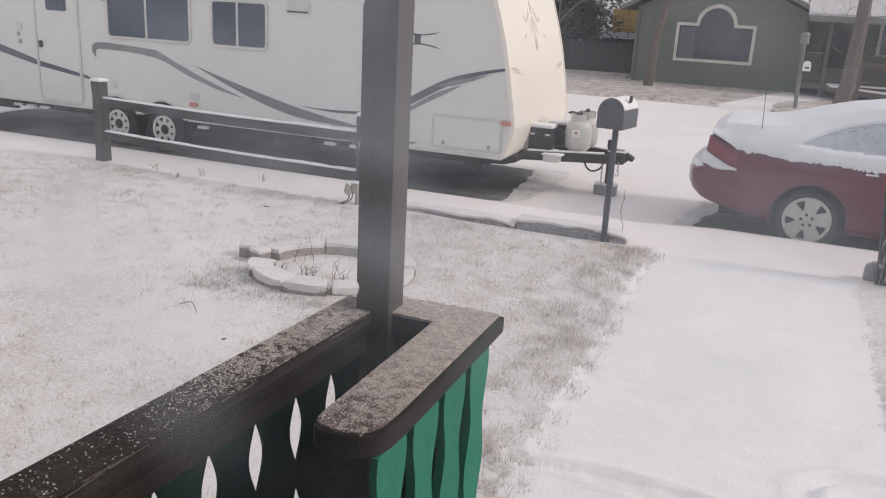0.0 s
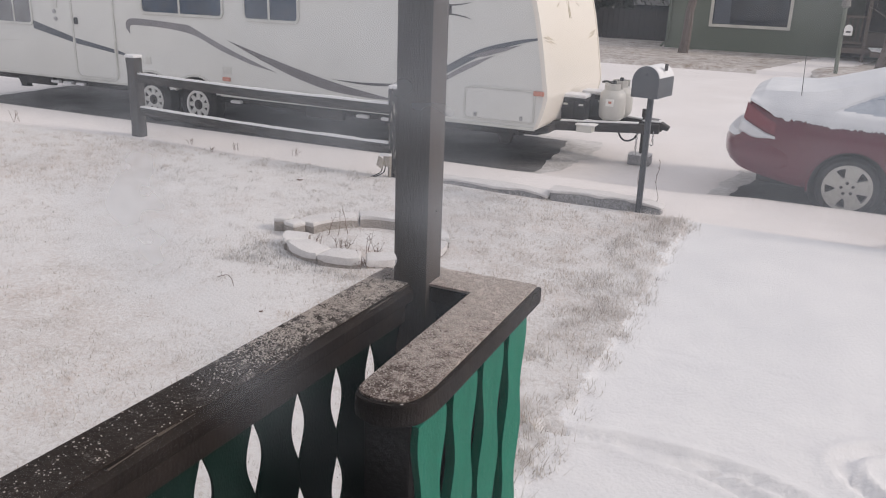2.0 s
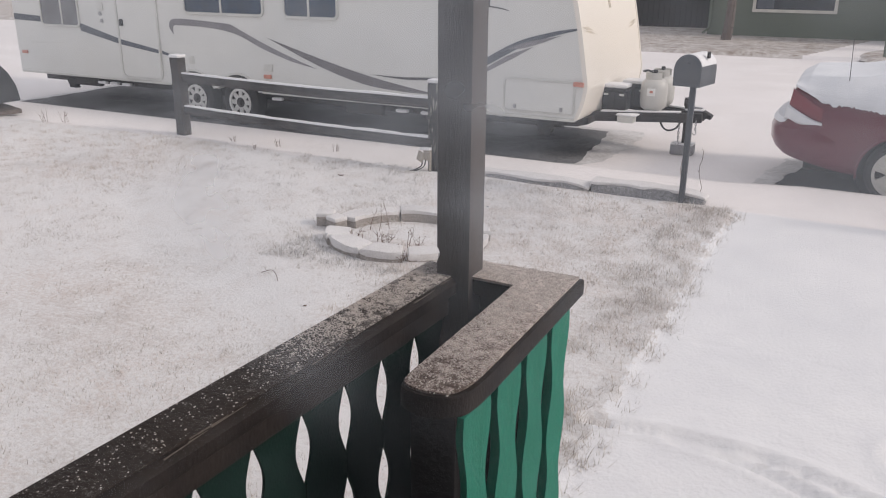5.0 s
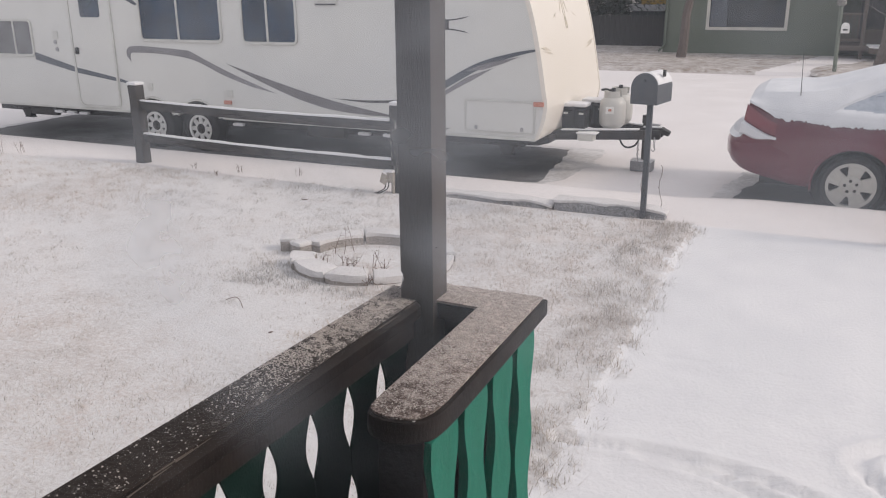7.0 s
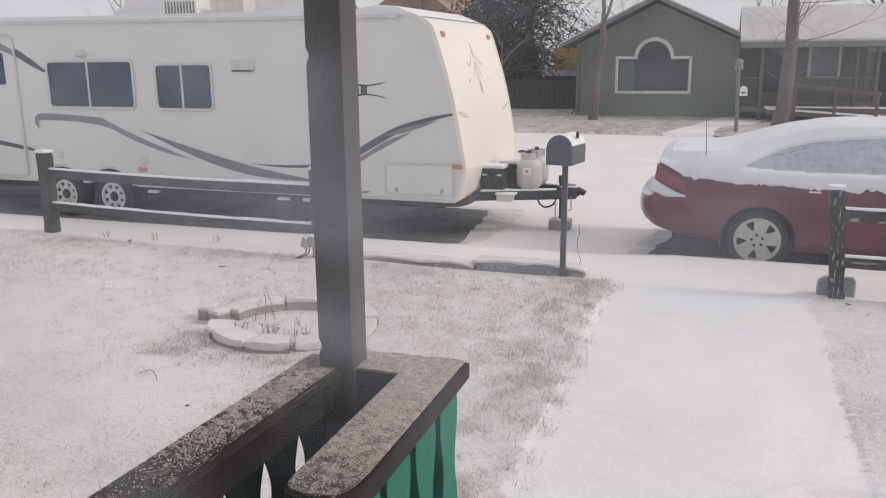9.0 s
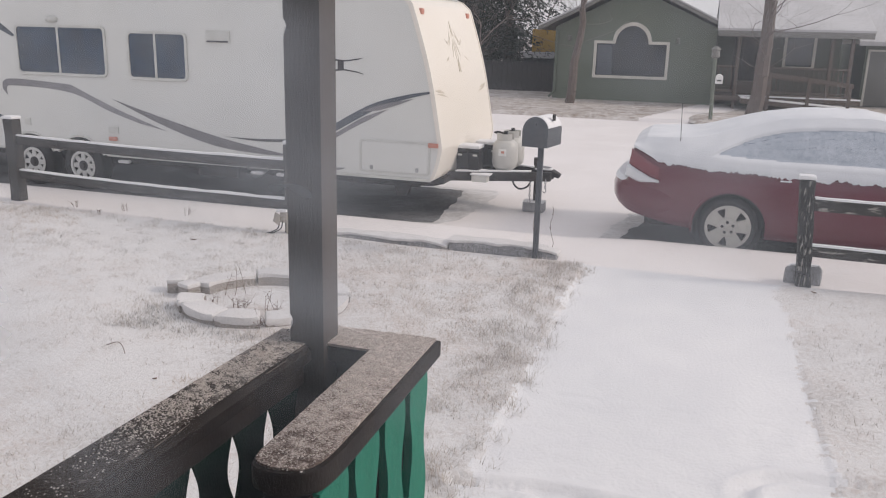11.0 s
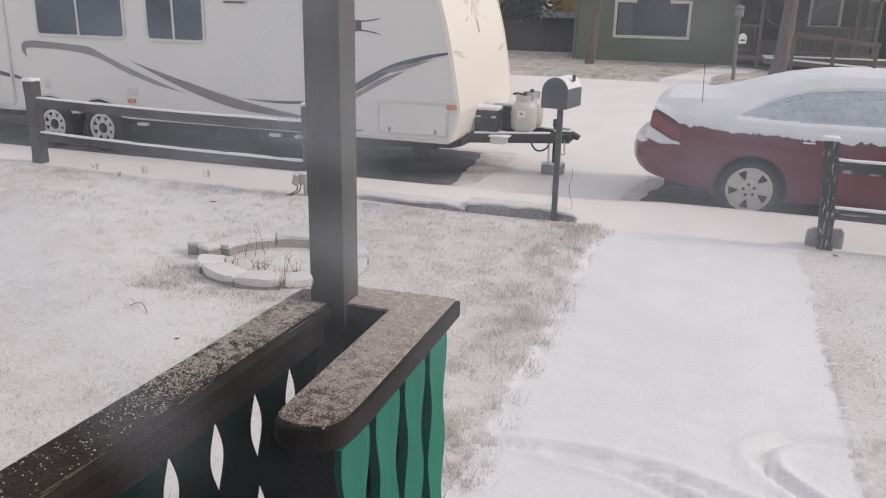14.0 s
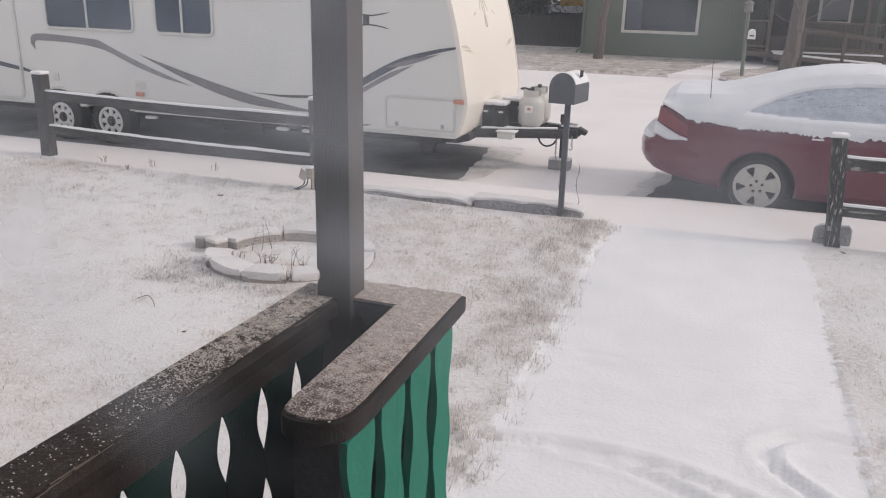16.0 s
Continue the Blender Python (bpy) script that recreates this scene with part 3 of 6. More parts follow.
    # Pickets on the shaded inner side take the darkened green
    base = mesh_of("picket", bm, GREEN_SHADE)
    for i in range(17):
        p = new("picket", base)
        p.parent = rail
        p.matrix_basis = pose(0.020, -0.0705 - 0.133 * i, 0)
    # short rail towards the steps, with green boards outside
    short = thing("step_railing", None, None, A @ pose(-0.56, 1.3, 0.45), "short railing end with bright green wavy boards and snowy brown cap", "railing")
    front = smoothline([(-0.068, -0.285), (-0.062, -0.316), (-0.034, -0.331), (0.002, -0.330), (0.034, -0.318), (0.053, -0.290), (0.060, -0.250), (0.062, -0.19)], 3)
    out = [(0.062, 0.329), (-0.21, 0.329), (-0.21, 0.211), (-0.067, 0.211)] + front
    bm = bmesh.new()
    prism(bm, out, TOP - 0.045, TOP - 0.003, "z", 0.005)
    cap = part("cap_board", bm, BROWN, short, "worn brown board with a rounded end")
    bm = bmesh.new()
    inset = [(x * 0.955 if x < 0 else x * 0.84, y * 0.972) for x, y in out]
    prism(bm, inset, TOP - 0.004, TOP + 0.002, "z", 0.001)
    part("snow_dusting", bm, CAP, cap, "thin grainy snow")
    flakes(cap, 8000, ((-0.2, 0.055), (-0.325, 0.322), TOP + 0.002), lambda x, y: max(0.12, min(0.75, 0.42 + y * 1.0)) * (0.5 if x > 0.046 else 1.0), 0.0023, 9,
           lambda x, y: (x > -0.064 or y > 0.215) and (y > -0.30 or abs(x) < 0.045) and not (x > 0.04 and y < -0.27))
    # End post and corner panel: recess shade is in their brown
    bm = bmesh.new()
    box(bm, -0.05, 0.042, -0.308, -0.225, 0, TOP - 0.046, 0.006)
    part("end_post", bm, BROWN_SHADE, short)
    for z0, z1 in ((TOP - 0.135, TOP - 0.046), (0.06, 0.15)):
        bm = bmesh.new()
        box(bm, -0.03, 0.008, -0.225, 0.27, z0, z1, 0.004)
        part("rail", bm, BROWN, short)
    zs = [i * 0.92 / 60 for i in range(61)]
    half = lambda z: 0.0595 - 0.020 * (0.5 - 0.5 * math.cos(2 * math.pi * (0.92 - z - 0.037) / 0.24))
    bm = bmesh.new()
    prism(bm, [(half(z), z) for z in zs] + [(-half(z), z) for z in reversed(zs)], -0.01, 0.01, "x", 0.002)
    base = mesh_of("board", bm, GREEN)
    for i in range(4):
        p = new("board", base)
        p.parent = short
        p.matrix_basis = pose(0.045, 0.197 - 0.1475 * i, 0.012)
    # Added dark panel: stands for the shade seen between the boards
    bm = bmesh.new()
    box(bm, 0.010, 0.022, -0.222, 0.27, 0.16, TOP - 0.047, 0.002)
    part("gap_shade", bm, GREEN_SHADE, short, "added panel whose dark green stands for shade in the gaps")
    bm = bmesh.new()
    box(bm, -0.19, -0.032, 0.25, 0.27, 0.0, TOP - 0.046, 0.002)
    part("end_panel", bm, BROWN_SHADE, short, "boards closing the corner, porch shade in their colour")


porch()


# ---- lawn ring ----
def ring():
    c = (-3.155, 5.425)
    bm0 = thing("flower_bed_ring", None, None, A @ pose(c[0], c[1], -0.03), "round flower bed edged with snow-topped concrete blocks", "flower bed")
    rnd = random.Random(8)
    for d0, d1, push in ((299, 340, 0.0), (343, 22, 0.02), (25, 70, 0.03), (73, 122.5, 0.10), (125, 172, 0.09), (196, 222, 0.0), (224, 263, 0.0), (265.5, 296, 0.0)):
        a0, a1 = radians(d0), radians(d1 if d1 > d0 else d1 + 360)
        pts = []
        for (ru, rv), rev in (((0.66 + push, 0.61 + push), False), ((0.455 + push, 0.42 + push), True)):
            run = [(ru * math.cos(a0 + (a1 - a0) * k / 6), rv * math.sin(a0 + (a1 - a0) * k / 6)) for k in range(7)]
            pts += run[::-1] if rev else run
        dx, dy, h = rnd.uniform(-0.012, 0.012), rnd.uniform(-0.012, 0.012), 0.095 + rnd.uniform(-0.012, 0.01)
        bm = bmesh.new()
        prism(bm, [(x + dx, y + dy) for x, y in pts], -0.04, h, "z", 0.012)
        b = part("block", bm, STONE, bm0)
        bm = bmesh.new()
        prism(bm, [(x * 1.008 + dx, y * 1.008 + dy) for x, y in pts], h - 0.03, h + 0.026, "z", 0.022)
        for v in bm.verts:
            v.co.z += 0.012 * noise.noise(v.co * 6) if v.co.z > h else 0.014 * noise.noise(v.co * 9)
        part("snow_cap", bm, SNOW_THIN, b, "rounded layer of snow")
    # two loose blocks closing the gap
    for x, y, turn, l, h in ((-0.85, 0.075, 24, 0.075, 0.08), (-0.685, -0.005, 70, 0.065, 0.08)):
        bm = bmesh.new()
        box(bm, -l, l, -0.07, 0.07, -0.03, h, 0.014)
        b = thing("edging_block", bm, STONE, A @ pose(c[0] + x, c[1] + y, 0.0, 0, 0, turn), "loose concrete edging block with snow on top", "block", "loose edging blocks")
        bm = bmesh.new()
        box(bm, -l - 0.004, l + 0.004, -0.074, 0.074, h - 0.015, h + 0.026, 0.018)
        part("snow_cap", bm, SNOW_THIN, b, "rounded layer of snow")
    # bed of snow inside
    bm = bmesh.new()
    lathe(bm, [(0.5, -0.02), (0.47, 0.02), (0.3, 0.04), (0.02, 0.035)], 32)
    for v in bm.verts:
        v.co.y *= 0.9
    part("bed", bm, LAWN, bm0, "snow with dead stems")

    def shrub(x, y, h, k, seed, lab):
        rnd = random.Random(seed)
        plant = thing("dead_plant", None, None, A @ pose(c[0] + x, c[1] + y, 0.0), lab, "plant", "dead plants in the flower bed")
        for _ in range(k):
            bm = bmesh.new()
            p = Vector((rnd.gauss(0, 0.03), rnd.gauss(0, 0.03), 0))
            d = Vector((rnd.gauss(0, 0.35), rnd.gauss(0, 0.35), 1)).normalized()
            r = 0.003
            for s in range(5):
                q = p + d * h / 5 * rnd.uniform(0.7, 1.2)
                tube(bm, p, q, r, r * 0.8, 4)
                if rnd.random() < 0.75:
                    e = q + Vector((rnd.gauss(0, 1), rnd.gauss(0, 1), rnd.uniform(0.2, 1))).normalized() * rnd.uniform(0.03, 0.07)
                    tube(bm, q, e, r * 0.7, r * 0.4, 4)
                    if rnd.random() < 0.35:
                        bmesh.ops.create_icosphere(bm, subdivisions=1, radius=0.0045, matrix=Matrix.Translation(e))
                p, d, r = q, (d + Vector((rnd.gauss(0, 0.2), rnd.gauss(0, 0.2), 0))).normalized(), r * 0.85
            part("stem", bm, TWIG, plant, smooth=False)

    shrub(-0.30, 0.12, 0.26, 2, 1, "tall dry brown stems with seed heads")
    shrub(-0.47, 0.10, 0.22, 1, 2, "thin dry brown stem")
    shrub(0.18, -0.20, 0.15, 5, 3, "low dry stems with dark leaves")
    shrub(-0.10, -0.22, 0.10, 7, 4, "low tuft of dry stems in snow")
    shrub(-0.32, -0.20, 0.10, 5, 5, "low tuft of dry stems in snow")
    shrub(0.27, -0.50, 0.10, 5, 6, "dry tuft growing between the edging blocks")


ring()
blades("ring_grass", 3000, ((-4.1, -2.4), (4.6, 6.2)), 0.05, "dry grass around the flower bed ring", 12)
GRASS_GREY = straw_blades("dark_grey_grass", ((0.18, 0.176, 0.176), (0.34, 0.333, 0.333), (0.50, 0.49, 0.49), (0.66, 0.65, 0.65)))
# Grey blades before the ring carry its shade in their colour
blades("ring_grass", 2000, ((-3.95, -2.8), (4.6, 5.1)), 0.035, "grey grass with the shade before the flower bed in its tone", 13, lambda u, v: ((u + 3.155) / 0.66) ** 2 + ((v - 5.425) / 0.61) ** 2 > 1.0, GRASS_GREY)
blades("lawn_grass", 3500, ((-6.5, -1.2), (6.2, 7.5)), 0.035, "dark grey grass specks in the snowy lawn", 14, None, GRASS_GREY)


# ---- fences ----
def fence(u0, v0, u1, v1, label, round_post=False, heights=(0.98, 0.98), lean=0.0):
    a = Vector((u0, v0, 0))
    d = Vector((u1 - u0, v1 - v0, 0))
    ln, ang = d.length, math.degrees(math.atan2(d.y, d.x))
    f = thing("split_rail_fence", None, None, A @ pose(u0, v0, 0, 0, 0, ang), label, "fence")
    for x, h, end in ((0, heights[0], 0), (ln, heights[1], 1)):
        bm = bmesh.new()
        old = round_post or end
        w = 0.062 if old else 0.08
        e = 0.055 if old else 0.07
        box(bm, x - w, x + w, -e, e, -0.1, h, 0.018)
        bmesh.ops.subdivide_edges(bm, edges=[g for g in bm.edges if abs(g.verts[0].co.z - g.verts[1].co.z) > 0.3], cuts=14, use_grid_fill=True)
        for v in bm.verts:
            v.co.x += 0.012 * noise.noise(v.co * 5) + 0.006 * noise.noise(v.co * 17) + v.co.z * lean
            v.co.y += 0.012 * noise.noise(v.co * 5 + Vector((3, 1, 2)))
        p = part("post", bm, POSTWOOD if old else FENCE, f, "flaking old paint on split wood" if old else "")
        bm = bmesh.new()
        k = h * lean
        box(bm, x - w - 0.008 + k, x + w + 0.008 + k, -e - 0.006, e + 0.006, h - 0.005, h + 0.035, 0.016)
        part("snow_cap", bm, SNOW, p)
    for z, t in ((0.745, 0.062), (0.32, 0.058)):
        bm = bmesh.new()
        n = 24
        rings = []
        for i in range(n + 1):
            x = -0.02 + (ln + 0.04) * i / n
            sag = -0.018 * math.sin(math.pi * i / n)
            ring = []
            for k in range(8):
                an = 2 * math.pi * (k + 0.5) / 8
                p = Vector((x, 0.028 * math.cos(an) * 1.2, z + sag + t * math.sin(an)))
                p += Vector((0, noise.noise(p * 2.1) * 0.012, noise.noise(p * 1.7 + Vector((4, 4, 4))) * 0.006))
                ring.append(bm.verts.new(p))
            rings.append(ring)
        for q, r in zip(rings, rings[1:]):
            for k in range(8):
                bm.faces.new((q[k], q[(k + 1) % 8], r[(k + 1) % 8], r[k]))
        bm.faces.new(rings[0])
        bm.faces.new(rings[-1])
        rail = part("rail", bm, RAILWOOD if round_post else FENCE, f)
        bm = bmesh.new()
        n = 60
        rings = []
        for i in range(n + 1):
            x = (ln) * i / n
            sag = -0.018 * math.sin(math.pi * i / n)
            hh = 0.013 + 0.008 * noise.noise(Vector((x * 6, z, 1)))
            rings.append([bm.verts.new((x, y, z + sag + t * 0.92 + dz + noise.noise(Vector((x * 1.7, 0, z))) * 0.004)) for y, dz in ((-0.032, -0.006), (-0.024, hh), (0.024, hh), (0.032, -0.006))])
        for q, r in zip(rings, rings[1:]):
            for k in range(4):
                bm.faces.new((q[k], q[(k + 1) % 4], r[(k + 1) % 4], r[k]))
        part("snow_strip", bm, SNOW, rail, "narrow strip of snow")
    return f


fence(-8.05, 7.97, -4.065, 7.66, "dark weathered two-rail wooden fence with snow-topped rails", heights=(1.0, 0.97))
fence(1.09, 7.71, 4.6, 7.74, "flaking two-rail wooden fence beside the snowy path", True, (0.97, 0.97), -0.088)
bm = bmesh.new()
lathe(bm, [(0.165, -0.05), (0.17, 0.06), (0.162, 0.12), (0.12, 0.155), (0.02, 0.16)], 18)
for v in bm.verts:
    v.co.y = max(v.co.y * 0.55, -0.03)
    v.co += Vector((noise.noise(v.co * 9), noise.noise(v.co * 9 + Vector((5, 0, 0))), noise.noise(v.co * 9 + Vector((0, 5, 0))))) * 0.02
b = thing("concrete_footing", bm, KERB, A @ pose(1.09, 7.80, 0), "rough rounded concrete footing round the fence post", "footing")
bm = bmesh.new()
lathe(bm, [(0.135, 0.135), (0.12, 0.165), (0.02, 0.175)], 18)
for v in bm.verts:
    v.co.y = max(v.co.y * 0.5, -0.02)
    v.co.z += 0.012 * noise.noise(v.co * 8)
part("snow_cap", bm, SNOW, b)
# small box with cables at the foot of the fence post
b = thing("outdoor_outlet_box", None, None, A @ pose(-4.16, 7.59, 0), "small beige outlet box with open lid and cables", "outlet box")
BEIGE = shade("weathered_beige_plastic", (0.42, 0.38, 0.33), 0.6, 0.15, 9, 60, 0.1, second=(0.25, 0.23, 0.21))
bm = bmesh.new()
box(bm, 0.0, 0.085, -0.03, 0.03, 0.13, 0.25, 0.006)
part("box", bm, BEIGE, b)
bm = bmesh.new()
prism(bm, [(-0.075, 0.14), (-0.005, 0.10), (0.02, 0.21), (-0.045, 0.245)], -0.05, -0.04, "y", 0.002)
part("lid", bm, BEIGE, b)
bm = bmesh.new()
prism(bm, [(-0.05, 0.24), (0.085, 0.248), (0.08, 0.272), (-0.03, 0.268)], -0.045, 0.03, "y", 0.006)
part("snow_cap", bm, SNOW, b)
for dx in (0.0, 0.035):
    bm = bmesh.new()
    chain(bm, smoothline([(0.03 - dx, -0.03, 0.14), (0.02 - dx, -0.05, 0.07), (-0.06 - dx, -0.06, 0.02), (-0.11 - dx, -0.06, 0.005)]), 0.007)
    part("cable", bm, PLASTIC, b)
bm = bmesh.new()
tube(bm, (0.07, 0, -0.05), (0.07, 0, 0.14), 0.016, None, 8)
part("conduit", bm, BEIGE, b)


# ---- mailbox ----
def mailbox():
    m = thing("mailbox", None, None, A @ pose(-1.386, 7.66, 0), "dark grey rural mailbox on a slim steel post with snow", "mailbox")
    bm = bmesh.new()
    box(bm, -0.026, 0.026, -0.026, 0.026, -0.1, 1.13, 0.004)
    part("post", bm, MAILBOX, m)
    prof = [(-0.125, 0)] + [(0.125 * math.cos(radians(a)), 0.145 + 0.135 * math.sin(radians(a))) for a in range(180, -1, -12)] + [(0.125, 0)]
    turn = pose(0.0, -0.02, 1.125, 0, 0, -10)
    bm = bmesh.new()
    prism(bm, prof, -0.16, 0.22, "y", 0.006)
    body = part("box", bm, MAILBOX, m)
    body.matrix_basis = turn
    bm = bmesh.new()
    prism(bm, [(x * 1.03, z * 1.015 - 0.002) for x, z in prof], -0.175, -0.158, "y", 0.005)
    part("door", bm, MAILBOX, body)
    bm = bmesh.new()
    box(bm, -0.012, 0.012, -0.19, -0.172, 0.2, 0.225, 0.004)
    part("knob", bm, MAILBOX, body)
    bm = bmesh.new()
    top = [(0.128 * math.cos(radians(a)), 0.145 + 0.139 * math.sin(radians(a))) for a in range(165, 14, -10)]
    low = [(0.124 * math.cos(radians(a)), 0.145 + 0.130 * math.sin(radians(a))) for a in range(15, 166, 10)]
    prism(bm, top + low, -0.15, 0.215, "y")
    part("snow_layer", bm, SNOW, body, "thin snow on the rounded top")
    bm = bmesh.new()
    box(bm, 0.1, 0.122, 0.0, 0.04, 0.24, 0.30, 0.004)
    part("flag", bm, BLACK, body)


mailbox()


def wire_stems():
    rnd = random.Random(4)
    for u, h in ((-1.45, 0.42), (-1.25, 0.5)):
        bm = bmesh.new()
        p = Vector((0, 0, 0))
        for s in range(7):
            q = p + Vector((rnd.gauss(0, 0.012), rnd.gauss(0, 0.012), h / 7))
            tube(bm, p, q, 0.0026, 0.0022, 4)
            if s > 1:
                tube(bm, q, q + Vector((rnd.gauss(0, 0.02), 0, 0.02)), 0.003, 0.0015, 4)
            p = q
        thing("dry_weed", bm, TWIG, A @ pose(u, 7.86, -0.02), "tall dry weed stem beside the mailbox post", "plant", smooth=False)


wire_stems()


# ---- litter on the lawn ----
def litter():
    rnd = random.Random(31)
    bm = bmesh.new()
    chain(bm, smoothline([(0, 0, 0.01), (0.07, 0.03, 0.035), (0.15, 0.0, 0.03), (0.22, -0.05, 0.01)], 4), 0.0025, 5)
    thing("fallen_twig", bm, TWIG, A @ pose(-3.69, 4.23, 0.0, 0, 0, -8), "thin brown twig lying on the snowy lawn", "twig")
    for u, v, k in ((-4.86, 6.99, 0.8), (-3.03, 3.86, 0.3), (1.16, 7.48, 0.6)):
        bm = bmesh.new()
        prism(bm, [(x * k, y * k) for x, y in ((-0.045, 0.0), (-0.01, 0.022), (0.05, 0.01), (0.035, -0.015), (-0.01, -0.02))], 0.002, 0.008, "z", 0.001)
        for w in bm.verts:
            w.co.z += 4 * w.co.x ** 2
        thing("dead_leaf", bm, TWIG, A @ pose(u, v, ground_height(u, v) + 0.002, 0, 0, rnd.uniform(0, 360)), "curled brown leaf on the snow", "leaf", "dead leaves on the lawn")
    for u, v, h in ((-6.42, 7.88, 0.10), (-6.56, 7.6, 0.07), (-5.61, 8.02, 0.10), (-7.1, 7.85, 0.08), (-10.35, 7.6, 0.2), (-10.1, 7.75, 0.16)):
        plant = thing("dry_weed", None, None, A @ pose(u, v, 0), "small dry weed poking out of the snow", "plant", "dry weeds along the fence")
        for _ in range(5):
            bm = bmesh.new()
            p = Vector((rnd.gauss(0, 0.02), rnd.gauss(0, 0.02), -0.01))
            q = p + Vector((rnd.gauss(0, 0.25), rnd.gauss(0, 0.2), 1)) * h * rnd.uniform(0.5, 1.1)
            tube(bm, p, q, 0.0022, 0.0015, 4)
            tube(bm, p.lerp(q, 0.6), p.lerp(q, 0.6) + Vector((rnd.gauss(0, 0.03), rnd.gauss(0, 0.03), 0.03)), 0.0018, 0.001, 4)
            part("stem", bm, TWIG, plant, smooth=False)


litter()

# ---- travel trailer ----
def trailer():
    T = thing("travel_trailer", None, None, A @ pose(-8.184, 9.275, STREET, 0, 0, -0.5), "long white travel trailer with grey swoosh decals, parked", "trailer")
    WIDE = 2.44
    hub_x = (0.0, -0.86)
    arch = []
    for c in hub_x:
        arch.append([(c + 0.42 * math.cos(radians(a)), 0.36 + 0.40 * math.sin(radians(a))) for a in range(24, 157, 12)])
    nose = [(5.19, 0.52), (5.255, 0.70), (5.288, 0.86), (5.29, 0.93), (5.27, 1.06), (5.13, 1.80), (4.92, 2.50), (4.85, 2.62), (4.74, 2.70), (4.55, 2.755)]
    outline = nose + [(-4.70, 2.83), (-4.80, 2.80), (-4.85, 2.72), (-4.85, 0.53), (-1.32, 0.52)] + arch[1][::-1] + arch[0][::-1] + [(0.42, 0.52)]
    bm = bmesh.new()
    prism(bm, outline, 0.0, WIDE, "y")
    part("body", bm, RV, T, "white fibreglass walls, slightly dirty", smooth=False)
    # front cap: a shell just outside the nose, sunlit warmth in its colour
    bm = bmesh.new()
    run = [(5.195, 0.53)] + nose[1:]
    fine = smoothline(run, 4)
    outer = [(x + 0.012, z + 0.006) for x, z in fine]
    inner = [(x - 0.03, z - 0.02) for x, z in fine]
    prism(bm, outer + inner[::-1], 0.01, WIDE - 0.01, "y")
    part("front_cap", bm, RV_FRONT, T, "fibreglass front wall with warm sunlight in its cream colour")
    # corner mouldings
    for y in (-0.012, WIDE - 0.02):
        bm = bmesh.new()
        outer = [(x + 0.022, z + 0.015) for x, z in fine]
        inner = [(x - 0.03, z - 0.008) for x, z in fine]
        prism(bm, outer + inner[::-1], y, y + 0.032, "y")
        part("corner_moulding", bm, RV_FRONT, T)
    # roof edge: awning rail, gutter and snow on the roof
    bm = bmesh.new()
    prism(bm, [(-4.8, 2.775), (4.45, 2.70), (4.45, 2.745), (-4.8, 2.82)], -0.03, 0.01, "y", 0.006)
    part("roof_rail", bm, RV_TRIM, T)
    bm = bmesh.new()
    prism(bm, [(-4.83, 2.815), (-4.75, 2.87), (3.9, 2.80), (4.0, 2.84), (4.2, 2.86), (4.45, 2.84), (4.75, 2.72), (4.55, 2.74)], -0.02, WIDE, "y", 0.012)
    part("roof_snow", bm, SNOW, T, "layer of snow on the roof")
    bm = bmesh.new()
    prism(bm, [(4.35, 2.70), (4.47, 2.70), (4.47, 2.76), (4.35, 2.76)], -0.035, 0.0, "y", 0.004)
    part("rail_end", bm, RV_TRIM, T)
    # skirt trim along the bottom
    for x0, x1 in ((-4.84, -1.34), (0.44, 5.18)):
        bm = bmesh.new()
        box(bm, x0, x1, -0.012, 0.01, 0.505, 0.545, 0.006)
        part("bottom_trim", bm, RV_TRIM, T)

    def window(name, x0, x1, z0, z1, split, pane=RVPANE, lab="dark tinted glass"):
        w = thing(name, None, None, pose(0, 0, 0), "", "")
        w.parent = T
        bm = bmesh.new()
        frame_prism(bm, rounded(x0, x1, z0, z1, 0.075), rounded(x0 + 0.032, x1 - 0.032, z0 + 0.032, z1 - 0.032, 0.05), -0.022, 0.004)
        part("window_frame", bm, RV_TRIM, w)
        edges = [x0 + 0.03] + [x0 + (x1 - x0) * s for s in split] + [x1 - 0.03]
        for a, b in zip(edges, edges[1:]):
            bm = bmesh.new()
            prism(bm, rounded(a + 0.004, b - 0.004, z0 + 0.03, z1 - 0.03, 0.03), -0.008, 0.002, "y")
            part("pane", bm, pane, w, lab, smooth=False)
        for s in split:
            x = x0 + (x1 - x0) * s
            bm = bmesh.new()
            box(bm, x - 0.016, x + 0.016, -0.018, 0.0, z0 + 0.03, z1 - 0.03, 0.003)
            part("mullion", bm, RV_TRIM, w)
        bm = bmesh.new()
        box(bm, x0 + 0.05, x1 - 0.05, -0.03, -0.005, z0 - 0.004, z0 + 0.012, 0.004)
        part("drip_edge", bm, RV_TRIM, w)

    window("window", -0.95, 0.56, 1.58, 2.25, (0.48,))
    window("window", 0.90, 1.82, 1.575, 2.20, (0.47,))
    window("window", -4.15, -3.22, 1.30, 1.87, (0.55,), CURTAINED, "glass with pale curtain drawn behind")
    # entry door
    d = thing("door", None, None, pose(0, 0, 0), "", "")
    d.parent = T
    bm = bmesh.new()
    frame_prism(bm, rounded(-2.38, -1.49, 0.55, 2.62, 0.12), rounded(-2.345, -1.525, 0.585, 2.585, 0.09), -0.018, 0.004)
    part("door_frame", bm, RV_TRIM, d)
    bm = bmesh.new()
    prism(bm, rounded(-2.34, -1.53, 0.59, 2.58, 0.09), -0.01, 0.004, "y", 0.003)
    part("door_leaf", bm, RV, d, smooth=False)
    bm = bmesh.new()
